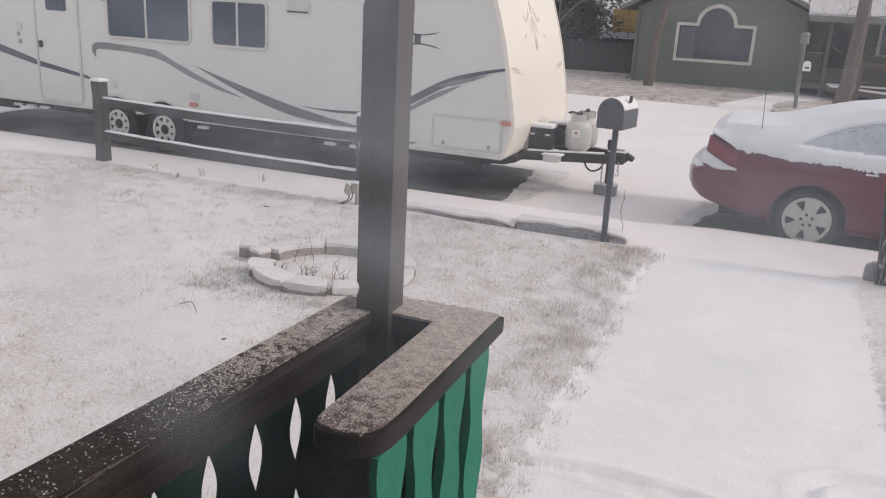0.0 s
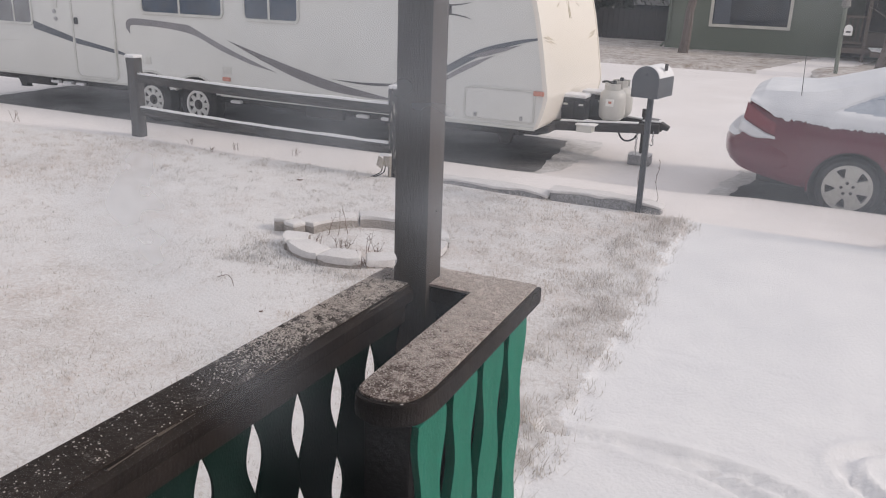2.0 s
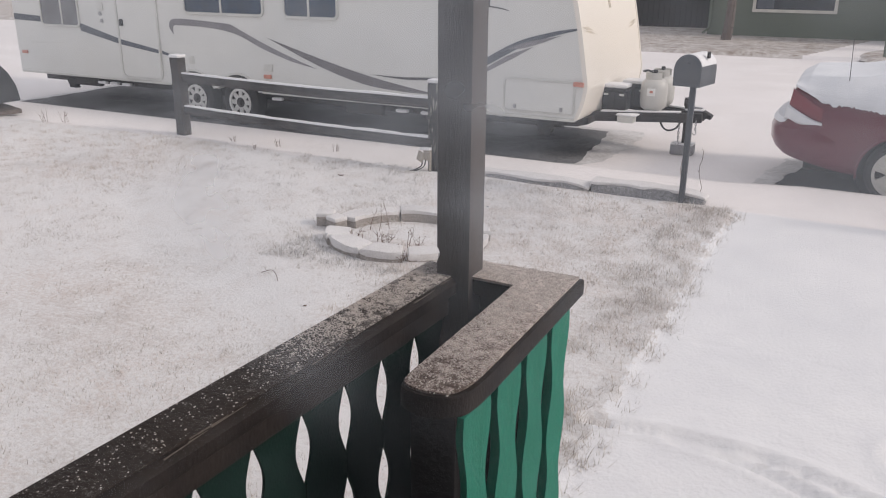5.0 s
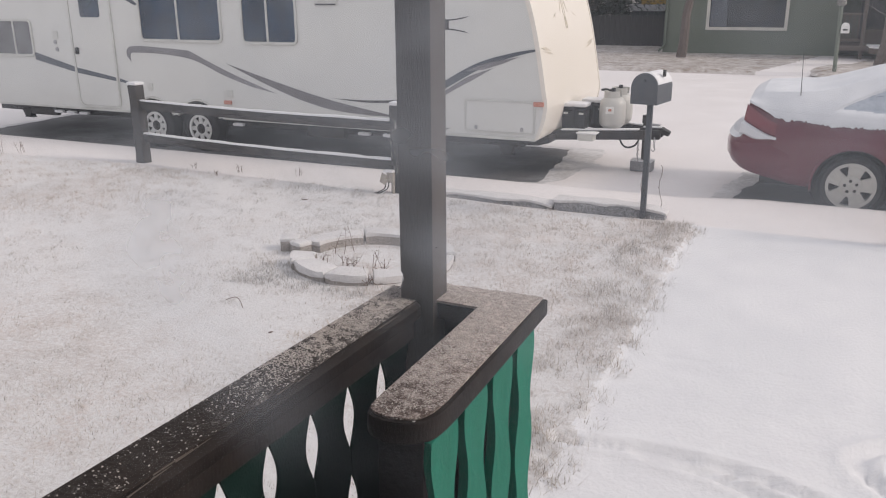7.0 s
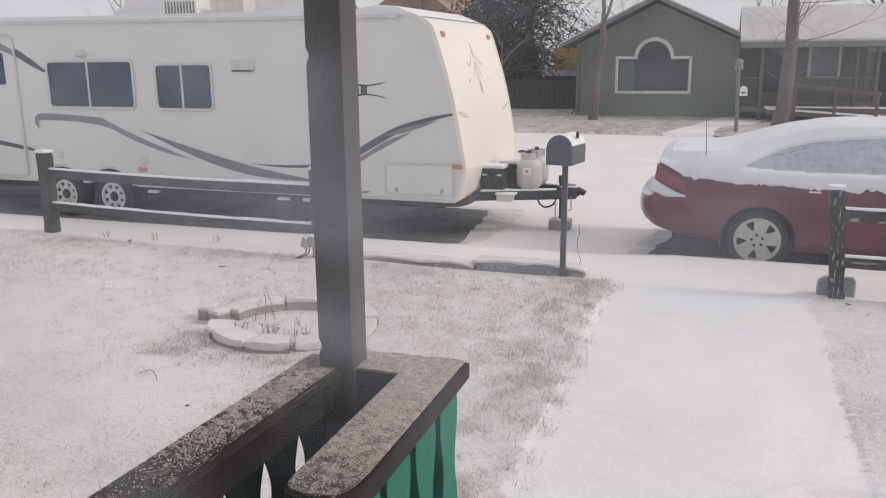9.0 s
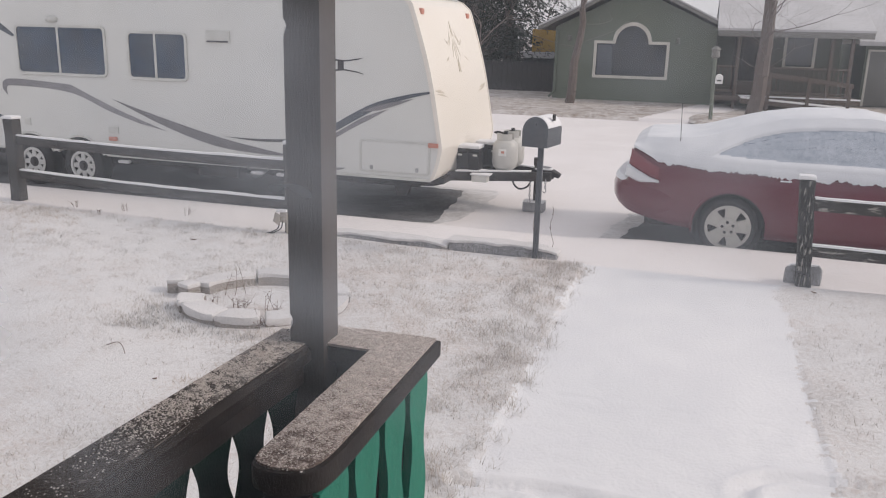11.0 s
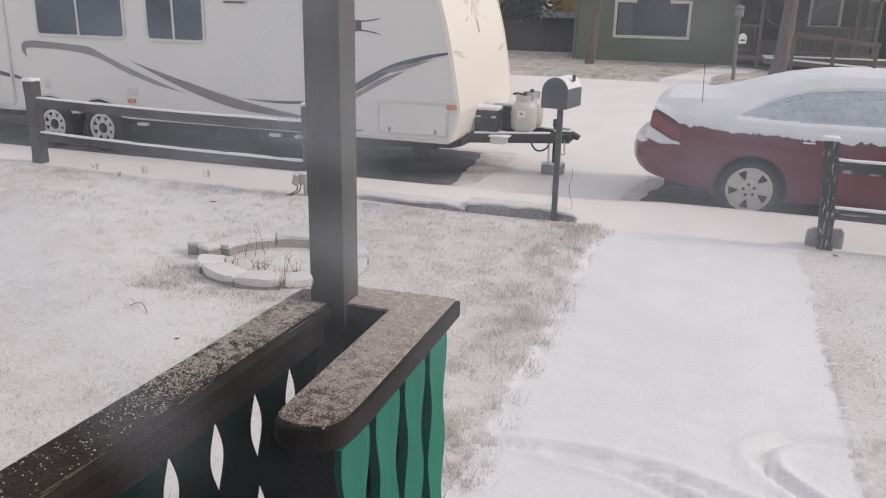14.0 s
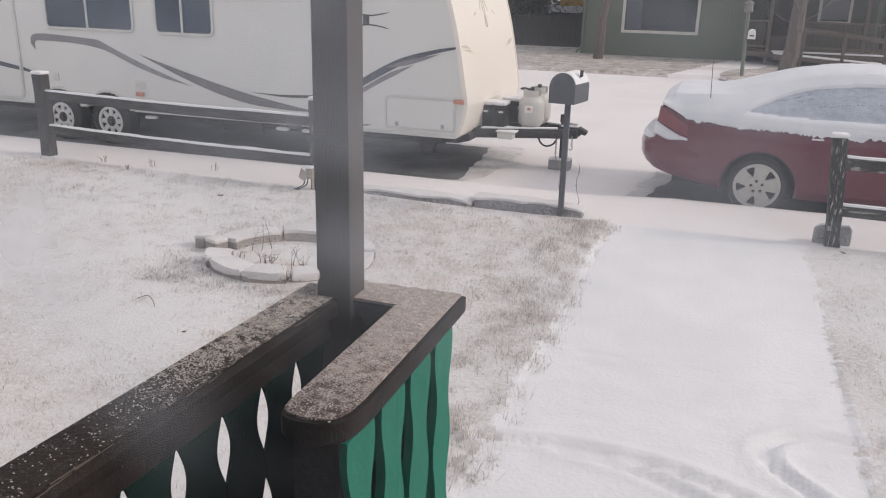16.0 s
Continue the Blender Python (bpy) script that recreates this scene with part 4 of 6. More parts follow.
    prism(bm, rounded(-2.12, -1.72, 1.91, 2.36, 0.04), -0.018, 0.0, "y", 0.003)
    part("pane", bm, RVPANE, d)
    bm = bmesh.new()
    box(bm, -2.31, -2.24, -0.035, -0.008, 1.36, 1.46, 0.01)
    part("latch", bm, PLASTIC, d)
    bm = bmesh.new()
    tube(bm, (-1.50, -0.03, 0.75), (-1.50, -0.03, 1.15), 0.014, None, 8)
    part("grab_rail", bm, RV_TRIM, d)
    # porch lamp, vents, hatches
    bm = bmesh.new()
    lathe(bm, [(0.10, 0.0), (0.095, -0.03), (0.05, -0.06), (0.01, -0.065)], 20, "y", (-0.3, 0, 2.325))
    for v in bm.verts:
        v.co.z = 2.325 + (v.co.z - 2.325) * 0.5
    part("porch_lamp", bm, RV_TRIM, T)
    bm = bmesh.new()
    box(bm, 2.11, 2.46, -0.02, 0.0, 2.08, 2.23, 0.008)
    v_ = part("range_vent", bm, RV_TRIM, T)
    bm = bmesh.new()
    box(bm, 2.13, 2.44, -0.028, -0.016, 2.085, 2.105, 0.003)
    part("slot", bm, RV_DARK, v_)
    for x0, x1, z0, z1 in ((0.50, 0.66, 0.83, 0.93), (-0.93, -0.83, 0.86, 0.97), (-2.78, -2.66, 1.58, 1.70)):
        bm = bmesh.new()
        box(bm, x0, x1, -0.014, 0.0, z0, z1, 0.005)
        part("hatch", bm, RV_TRIM, T)
    for x in (-2.72, -2.74):
        bm = bmesh.new()
        lathe(bm, [(0.035, 0), (0.033, -0.012), (0.008, -0.014)], 14, "y", (x, 0, 1.42 if x > -2.73 else 1.53))
        part("knob", bm, STEEL, T)
    for x, z in ((0.565, 0.755), (5.205, 0.955), (-4.68, 0.85)):
        bm = bmesh.new()
        box(bm, x - 0.065, x + 0.065, -0.03, 0.0, z - 0.028, z + 0.028, 0.009)
        part("marker_light", bm, AMBER, T, "orange-red marker light")
    for y in (0.25, WIDE - 0.25):
        bm = bmesh.new()
        box(bm, 4.90, 4.955, y - 0.05, y + 0.05, 2.48, 2.55, 0.012)
        part("marker_light", bm, AMBER, T, "amber clearance light")
    # storage compartment door
    c = thing("compartment_door", None, None, pose(0, 0, 0), "", "")
    c.parent = T
    bm = bmesh.new()
    frame_prism(bm, rounded(4.24, 5.165, 0.575, 0.985, 0.05), rounded(4.262, 5.143, 0.597, 0.963, 0.04), -0.014, 0.002)
    part("compartment_frame", bm, RV_TRIM, c)
    bm = bmesh.new()
    prism(bm, rounded(4.266, 5.139, 0.601, 0.959, 0.038), -0.009, 0.002, "y", 0.003)
    part("compartment_leaf", bm, RV, c, smooth=False)
    for x in (4.40, 5.00):
        bm = bmesh.new()
        box(bm, x - 0.018, x + 0.018, -0.024, -0.006, 0.615, 0.665, 0.005)
        part("latch", bm, STEEL, c)

    def decal(pts, mat, y=-0.006):
        bm = bmesh.new()
        prism(bm, pts, y, 0.001, "y")
        part("decal", bm, mat, T, smooth=False)

    up = lambda run: [(x, z + 0.12) for x, z in run]
    sm = lambda run: smoothline(run, 5)
    decal(up(sm([(-1.27, 1.24), (-1.25, 1.34), (-1.10, 1.385), (-0.6, 1.37), (-0.08, 1.34)]) + sm([(0.25, 1.20), (0.75, 1.01), (1.43, 0.79)]) + sm([(1.0, 0.87), (0.5, 1.02), (0.02, 1.205), (-0.5, 1.275), (-1.05, 1.29), (-1.19, 1.27), (-1.20, 1.16)])), RV_GREY)
    decal(up(sm([(0.59, 1.175), (1.2, 1.01), (2.0, 0.81), (2.6, 0.69), (3.35, 0.575)]) + sm([(2.9, 0.575), (2.3, 0.62), (1.75, 0.745), (1.2, 0.93)])), RV_SWOOSH)
    decal(up(sm([(2.3, 0.775), (2.8, 0.77), (3.4, 0.80)]) + sm([(3.4, 0.765), (2.9, 0.74), (2.55, 0.755)])), RV_DARK)
    decal(up(sm([(3.2, 0.60), (3.5, 0.78), (3.91, 1.03), (4.4, 1.29), (4.85, 1.42), (5.14, 1.47)]) + sm([(5.17, 1.45), (4.9, 1.385), (4.5, 1.25), (4.05, 1.01), (3.6, 0.75)])), RV_BLUE)
    decal(up(sm([(3.55, 0.70), (4.0, 0.96), (4.3, 1.13), (4.62, 1.24)]) + sm([(4.35, 1.09), (4.1, 0.96), (3.8, 0.78)])), RV_GREY)
    decal(up(sm([(4.25, 1.19), (4.5, 1.285), (4.75, 1.34), (4.95, 1.38)]) + sm([(4.75, 1.30), (4.5, 1.22)])), RV_GREY, -0.0075)
    decal(up(sm([(3.6, 0.40), (3.85, 0.47), (4.05, 0.485)]) + sm([(4.0, 0.46), (3.8, 0.43)])), RV_GREY)
    # stripe across the rear half
    decal(up([(-3.23, 1.25), (-2.39, 1.045), (-2.39, 0.965), (-3.23, 1.13)]), RV_BLUE)
    decal(up([(-2.33, 1.035), (-1.54, 0.91), (-1.54, 0.855), (-2.33, 0.955)]), RV_BLUE, -0.014)
    decal(up([(-1.47, 0.90), (-1.0, 0.77), (-1.47, 0.85)]), RV_BLUE)
    decal(up([(-4.84, 1.36), (-4.17, 1.33), (-4.17, 1.24), (-4.84, 1.26)]), RV_BLUE)
    decal(up(sm([(-1.48, 2.30), (-1.2, 2.14), (-0.97, 1.985)]) + sm([(-1.0, 1.96), (-1.25, 2.07), (-1.48, 2.19)])), RV_BLUE)
    decal(up(sm([(-2.0, 2.5), (-1.7, 2.36), (-1.53, 2.28)]) + sm([(-1.53, 2.2), (-1.75, 2.28)])), RV_GREY, -0.016)
    # four plain bars between two curls
    for i in range(4):
        decal(up([(3.62 + i * 0.11, 1.68), (3.70 + i * 0.11, 1.68), (3.70 + i * 0.11, 1.80), (3.62 + i * 0.11, 1.80)]), RV_DARK)
    for s in (1, -1):
        decal(up(sm([(3.55, 1.74 + s * 0.085), (3.85, 1.74 + s * 0.08), (4.05, 1.74 + s * 0.062), (4.30, 1.74 + s * 0.10)]) + sm([(4.22, 1.74 + s * 0.072), (4.02, 1.74 + s * 0.045), (3.8, 1.74 + s * 0.068)])), RV_DARK)
    decal([(-4.5, 1.02), (-3.6, 1.05), (-3.6, 1.042), (-4.5, 1.008)], RV_TRIM)

    # faded star-shaped decal and streaks on the front
    def on_front(y, z):
        for (x0, z0), (x1, z1) in zip(nose, nose[1:]):
            if z0 <= z <= z1:
                return x0 + (x1 - x0) * (z - z0) / (z1 - z0)
        return 5.2

    rnd = random.Random(5)
    FADED = shade("faded_grey_decal", (0.55, 0.50, 0.43), 0.5, 0.3, 9, 70, 0.0, second=(0.7, 0.63, 0.52), amount=0.8)

    def streak(y0, z0, y1, z1, w):
        bm = bmesh.new()
        d = Vector((y1 - y0, z1 - z0)).normalized()
        n = Vector((-d.y, d.x)) * w
        pts = [(y0, z0), ((y0 + y1) / 2 + n.x, (z0 + z1) / 2 + n.y), (y1, z1), ((y0 + y1) / 2 - n.x * 0.4, (z0 + z1) / 2 - n.y * 0.4)]
        vs = [[bm.verts.new((on_front(y, z) + dx, y, z)) for y, z in pts] for dx in (0.0, 0.024)]
        bm.faces.new(vs[0])
        bm.faces.new(vs[1])
        for i in range(4):
            j = (i + 1) % 4
            bm.faces.new((vs[0][i], vs[0][j], vs[1][j], vs[1][i]))
        part("faded_decal", bm, FADED, T, smooth=False)

    for s in (-1, 1):
        for y0, z0, y1, z1 in ((0.0, 2.42, 0.03, 2.22), (0.06, 2.25, 0.30, 2.13), (0.05, 2.18, 0.16, 1.98), (0.02, 2.2, 0.04, 1.95), (0.24, 2.12, 0.36, 2.2), (0.35, 1.98, 0.47, 1.93), (0.12, 2.3, 0.2, 2.12), (0.02, 1.95, 0.03, 1.78)):
            streak(1.22 + s * y0, z0, 1.22 + s * y1, z1, rnd.uniform(0.008, 0.022))
        streak(1.22 + s * 1.16, 1.60, 1.22 + s * 0.80, 1.55, 0.03)
        streak(1.22 + s * 1.1, 1.56, 1.22 + s * 0.7, 1.50, 0.016)

    # underbody
    for y in (0.35, WIDE - 0.47):
        bm = bmesh.new()
        box(bm, -4.7, 4.9, y, y + 0.09, 0.36, 0.53, 0.006)
        part("chassis_beam", bm, BLACK, T)
    bm = bmesh.new()
    box(bm, -3.6, 4.4, 0.46, WIDE - 0.48, 0.40, 0.50, 0.02)
    part("belly_pan", bm, BLACK, T)
    bm = bmesh.new()
    box(bm, -1.6, 0.7, 0.40, WIDE - 0.40, 0.5, 0.9, 0.02)
    part("wheel_well", bm, BLACK, T)
    for x in hub_x:
        bm = bmesh.new()
        tube(bm, (x, 0.1, 0.34), (x, WIDE - 0.1, 0.34), 0.035)
        part("axle", bm, BLACK, T)
    for x, z0, z1 in ((2.15, 0.34, 0.50), (-3.3, 0.36, 0.50), (3.4, 0.36, 0.50)):
        bm = bmesh.new()
        box(bm, x - 0.3, x + 0.3, 0.05, 0.14, z0, z1, 0.02)
        part("step_bracket", bm, BLACK, T)
    for x in (0.66, 2.75, 3.13, -2.95, -2.68, -2.4):
        bm = bmesh.new()
        prism(bm, rounded(x - 0.09, x + 0.09, 0.415, 0.455, 0.018), 0.04, 0.1, "y", 0.004)
        part("snow_clump", bm, SNOW, T)
    for x in (4.72, -3.98):
        bm = bmesh.new()
        prism(bm, [(x - 0.16, 0.40), (x + 0.1, 0.40), (x + 0.03, 0.27), (x + 0.08, 0.25), (x - 0.12, 0.25), (x - 0.08, 0.27)], 0.30, 0.40, "y", 0.006)
        part("stabiliser_jack", bm, BLACK, T)

    def wheel(x, y, flip):
        w = thing("wheel", None, None, pose(x, y, 0.34, 0, 0, 180 if flip else 0), "", "")
        w.parent = T
        bm = bmesh.new()
        lathe(bm, [(0.19, 0.0), (0.22, -0.02), (0.30, -0.022), (0.33, 0.0), (0.34, 0.04), (0.34, 0.16), (0.32, 0.2), (0.2, 0.2)], 40, "y", caps=False)
        part("tyre", bm, RUBBER, w)
        bm = bmesh.new()
        lathe(bm, [(0.215, -0.014), (0.21, -0.03), (0.195, -0.02), (0.185, 0.05), (0.06, 0.05)], 40, "y", caps=False)
        part("rim", bm, BLACK, w)
        bm = bmesh.new()
        frame_prism(bm, [(0.212 * math.cos(radians(a)), 0.212 * math.sin(radians(a))) for a in range(0, 360, 10)], [(0.172 * math.cos(radians(a)), 0.172 * math.sin(radians(a))) for a in range(0, 360, 10)], -0.028, 0.0)
        part("rim_ring", bm, RIM, w)
        for i in range(8):
            bm = bmesh.new()
            prism(bm, [(-0.042, 0.05), (0.042, 0.05), (0.028, 0.178), (-0.028, 0.178)], -0.012, 0.006, "y", 0.004)
            s = part("spoke", bm, RIM, w)
            s.matrix_basis = Matrix.Rotation(2 * math.pi * i / 8, 4, "Y")
        bm = bmesh.new()
        lathe(bm, [(0.075, 0.0), (0.072, -0.014), (0.045, -0.018), (0.04, -0.05), (0.01, -0.055)], 20, "y")
        part("hub_cap", bm, BLACK, w)

    for x in hub_x:
        wheel(x, 0.03, False)
        wheel(x, WIDE - 0.03, True)
    # fender lip over the arches
    for arcpts in arch:
        bm = bmesh.new()
        outer = [(x, z + 0.018) for x, z in arcpts]
        frame = outer + [(x, z - 0.012) for x, z in arcpts][::-1]
        prism(bm, frame, -0.02, 0.03, "y")
        part("wheel_arch", bm, RV_TRIM, T)

    # A-frame, coupler
    mid = WIDE / 2
    for s in (-1, 1):
        bm = bmesh.new()
        prism(bm, [(4.6, mid + s * 0.80), (6.45, mid + s * 0.05), (6.45, mid + s * 0.14), (4.6, mid + s * 0.90)], 0.44, 0.555, "z", 0.006)
        part("tongue_beam", bm, BLACK, T)
        bm = bmesh.new()
        prism(bm, [(5.3, mid + s * 0.51), (6.2, mid + s * 0.15), (6.2, mid + s * 0.23), (5.3, mid + s * 0.60)], 0.555, 0.575, "z", 0.006)
        part("snow_strip", bm, SNOW, T)
    bm = bmesh.new()
    prism(bm, [(6.2, 0.45), (6.46, 0.50), (6.54, 0.475), (6.56, 0.52), (6.46, 0.575), (6.2, 0.57)], mid - 0.07, mid + 0.07, "y", 0.012)
    cp = part("coupler", bm, BLACK, T)
    bm = bmesh.new()
    prism(bm, [(6.30, 0.57), (6.38, 0.57), (6.44, 0.61), (6.32, 0.62)], mid - 0.02, mid + 0.02, "y", 0.004)
    part("latch", bm, STEEL, cp)
    bm = bmesh.new()
    box(bm, 6.22, 6.45, mid - 0.06, mid + 0.06, 0.565, 0.59, 0.01)
    part("snow_layer", bm, SNOW, cp)
    bm = bmesh.new()
    prism(bm, [(4.2, 0.45), (5.25, 0.52), (5.25, 0.44), (5.1, 0.40), (4.2, 0.38)], 0.3, WIDE - 0.3, "y", 0.01)
    part("front_frame", bm, BLACK, T)
    # pale box bolted to the near beam, snow on its lid
    bm = bmesh.new()
    box(bm, 5.52, 5.72, 0.60, 0.76, 0.445, 0.53, 0.008)
    jb = part("junction_box", bm, RV_TRIM, T, "pale grey box on the tongue beam")
    bm = bmesh.new()
    box(bm, 5.50, 5.76, 0.59, 0.77, 0.53, 0.548, 0.008)
    part("snow_layer", bm, SNOW, jb)
    # jack post standing on a block
    bm = bmesh.new()
    tube(bm, (6.24, mid, 0.14), (6.24, mid, 0.62), 0.032, None, 14)
    tube(bm, (6.24, mid, 0.62), (6.24, mid, 0.72), 0.045, None, 14)
    part("tongue_jack", bm, BLACK, T)
    # hoses and chains
    bm = bmesh.new()
    chain(bm, smoothline([(5.95, mid - 0.2, 0.46), (6.0, mid - 0.22, 0.37), (6.07, mid - 0.22, 0.33), (6.16, mid - 0.18, 0.36), (6.2, mid - 0.1, 0.45)]), 0.012, 8)
    part("cable", bm, PLASTIC, T)
    for x, lo in ((6.20, 0.20), (6.40, 0.36)):
        bm = bmesh.new()
        k = 0
        z = 0.46
        while z > lo:
            for i in range(8):
                a0, a1 = 2 * math.pi * i / 8, 2 * math.pi * (i + 1) / 8
                f = (lambda a: (x + 0.011 * math.cos(a), mid - 0.2, z + 0.02 * math.sin(a))) if k % 2 else (lambda a: (x, mid - 0.2 + 0.011 * math.cos(a), z + 0.02 * math.sin(a)))
                tube(bm, f(a0), f(a1), 0.0045, None, 5, False)
            z, k = z - 0.03, k + 1
        chain(bm, [(x, mid - 0.2, z + 0.02), (x + 0.015, mid - 0.2, z - 0.02), (x - 0.01, mid - 0.2, z - 0.045), (x - 0.03, mid - 0.2, z - 0.02)], 0.006, 6)
        part("safety_chain", bm, STEEL, T)

    # propane cylinders
    for y in (mid - 0.2, mid + 0.2):
        g = thing("propane_tank", None, None, pose(5.85, y, 0.56), "", "")
        g.parent = T
        bm = bmesh.new()
        lathe(bm, [(0.10, 0.0), (0.12, 0.02), (0.155, 0.05), (0.165, 0.10), (0.165, 0.29), (0.155, 0.35), (0.11, 0.395), (0.05, 0.41)], 28)
        part("cylinder", bm, TANK, g)
        bm = bmesh.new()
        pts = [(0.115 * math.cos(radians(a)), 0.115 * math.sin(radians(a))) for a in range(30, 331, 20)]
        prism(bm, pts + [(x * 0.94, y_ * 0.94) for x, y_ in pts[::-1]], 0.375, 0.475, "z")
        part("collar", bm, TANK, g)
        bm = bmesh.new()
        tube(bm, (0, 0, 0.4), (0, 0, 0.47), 0.022, None, 10)
        tube(bm, (-0.02, 0, 0.475), (0.02, 0, 0.475), 0.035, None, 10)
        part("valve", bm, PLASTIC, g)
        bm = bmesh.new()
        box(bm, -0.05, 0.05, -0.168, -0.15, 0.20, 0.29, 0.004)
        part("sticker", bm, SIGN, g)
        bm = bmesh.new()
        box(bm, -0.015, 0.025, -0.171, -0.165, 0.235, 0.265, 0.002)
        part("sticker_mark", bm, AMBER, g)
    bm = bmesh.new()
    chain(bm, smoothline([(5.85, mid - 0.2, 1.02), (5.78, mid - 0.28, 1.06), (5.7, mid - 0.2, 1.04), (5.74, mid - 0.02, 1.02), (5.85, mid + 0.2, 1.03)]), 0.012, 8)
    part("gas_hose", bm, PLASTIC, T)
    # battery boxes with snow on the lids
    for x, y in ((5.42, mid - 0.36), (5.54, mid + 0.14)):
        b = thing("battery_box", None, None, pose(x, y, 0.56), "", "")
        b.parent = T
        bm = bmesh.new()
        box(bm, -0.15, 0.15, -0.12, 0.12, 0.0, 0.235, 0.015)
        part("case", bm, PLASTIC, b)
        bm = bmesh.new()
        box(bm, -0.162, 0.162, -0.132, 0.132, 0.24, 0.285, 0.012)
        part("lid", bm, PLASTIC, b)
        bm = bmesh.new()
        box(bm, -0.16, 0.16, -0.13, 0.13, 0.28, 0.33, 0.02)
        part("snow_layer", bm, SNOW, b)
        bm = bmesh.new()
        box(bm, -0.015, 0.015, -0.136, -0.12, 0.02, 0.29, 0.003)
        part("strap", bm, BLACK, b)
        for sx in (-0.1, 0.1):
            bm = bmesh.new()
            box(bm, sx - 0.03, sx + 0.03, -0.128, -0.118, 0.19, 0.215, 0.003)
            part("clip", bm, RV_TRIM, b, "pale plastic clip")


trailer()
bm = bmesh.new()
box(bm, -0.14, 0.14, -0.1, 0.1, 0, 0.13, 0.012)
b = thing("concrete_block", bm, KERB, A @ pose(-1.94, 10.42, STREET + 0.01), "grey concrete block under the trailer jack", "block")
bm = bmesh.new()
box(bm, -0.14, 0.14, -0.1, 0.1, 0.126, 0.142, 0.008)
part("snow_layer", bm, SNOW, b)


# ---- car ----
def car():
    C = thing("parked_car", None, None, A @ pose(0.446, 8.99, STREET), "dark red sedan with snow-crusted roof, trunk and windows", "car")
    WIDE, R, WB = 1.9, 0.33, 2.95
    HZ, AR = 0.31, 0.385  # hub height, arch radius
    MID = WIDE / 2
    stations = [-1.23, -1.21, -1.17, -1.1] + list(np.arange(-1.04, 3.75, 0.04)) + [3.8, 3.9, 3.98, 4.02]

    def curve(keys, x):
        for i in range(len(keys) - 1):
            (x0, y0), (x1, y1) = keys[i], keys[i + 1]
            if x <= x1:
                pa, pb = keys[max(0, i - 1)], keys[min(len(keys) - 1, i + 2)]
                w = x1 - x0
                m0 = (y1 - pa[1]) / (x1 - pa[0]) * w
                m1 = (pb[1] - y0) / (pb[0] - x0) * w
                t = max(0, (x - x0) / w)
                return (2 * t ** 3 - 3 * t * t + 1) * y0 + (t ** 3 - 2 * t * t + t) * m0 + (3 * t * t - 2 * t ** 3) * y1 + (t ** 3 - t * t) * m1
        return keys[-1][1]

    belt = lambda x: curve([(-1.23, 1.05), (-1.1, 1.125), (-0.97, 1.08), (-0.82, 1.02), (-0.27, 0.99), (0.3, 0.955), (1.2, 0.945), (2.0, 0.92), (3.6, 0.80), (4.02, 0.6)], x)
    floor = lambda x: curve([(-1.23, 0.5), (-1.12, 0.40), (-0.72, 0.30), (-0.4, 0.25), (0.2, 0.2), (3.4, 0.20), (4.02, 0.3)], x)
    half = lambda x: curve([(-1.23, 0.62), (-1.17, 0.76), (-1.0, 0.88), (-0.4, 0.95), (1.5, 0.955), (3.2, 0.94), (3.8, 0.82), (4.02, 0.55)], x)
    top = lambda x: curve([(-1.23, 1.08), (-1.14, 1.15), (-0.91, 1.19), (-0.6, 1.20), (-0.35, 1.23), (-0.11, 1.30), (0.3, 1.42), (0.7, 1.485), (1.1, 1.50), (1.4, 1.49), (1.9, 1.36), (2.45, 1.1), (3.0, 0.98), (3.7, 0.86), (4.02, 0.62)], x)
    tophalf = lambda x: curve([(-1.23, 0.5), (-0.9, 0.72), (-0.4, 0.74), (0.1, 0.60), (0.6, 0.56), (1.5, 0.58), (2.2, 0.68), (3.0, 0.76), (4.02, 0.45)], x)

    def tail(z):
        """How far back the body reaches at a height: the bumper stands out below."""
        t = max(0.0, min(1.0, (z - 0.68) / 0.08))
        return -1.23 + 0.13 * t * t * (3 - 2 * t) + max(0, z - 0.76) * 0.12

    def side(x):
        """Half outline (out from the middle, up), from the sill to the belt."""
        h, f, b = half(x), floor(x), belt(x)
        bulge = [(0.90, 0.0), (0.955, 0.07), (0.975, 0.25), (0.985, 0.45), (1.0, 0.62), (0.998, 0.78), (0.975, 0.92), (0.94, 1.0)]
        out = []
        for i in range(25):
            t = i / 24
            for (k0, t0), (k1, t1) in zip(bulge, bulge[1:]):
                if t0 <= t <= t1 + 1e-9:
                    out.append((h * (k0 + (k1 - k0) * (t - t0) / (t1 - t0)), f + (b - f) * t))
                    break
        return out

    bm = bmesh.new()
    rows = []
    for x in stations:
        s = side(x)
        run = [(MID - a, z) for a, z in s] + [(MID + a, z) for a, z in s[::-1]]
        rows.append([bm.verts.new((x, y, z)) for y, z in run])
    for v in bm.verts:
        v.co.x = max(v.co.x, tail(v.co.z))
        for hx in (0.0, WB):
            d = Vector((v.co.x - hx, v.co.z - HZ))
            if AR - 0.025 < d.length < AR + 0.025:
                d = d.normalized() * AR
                v.co.x, v.co.z = hx + d.x, HZ + d.y
    for a, b in zip(rows, rows[1:]):
        for k in range(len(a) - 1):
            q = (a[k], a[k + 1], b[k + 1], b[k])
            cx, cz = sum(v.co.x for v in q) / 4, sum(v.co.z for v in q) / 4
            if k != 24 and min(math.hypot(cx - h, cz - HZ) for h in (0.0, WB)) < AR - 0.003:
                continue
            bm.faces.new(q)
    bm.faces.new(rows[0])
    bm.faces.new(rows[-1])
    part("body", bm, RED, C, "dark red painted body")
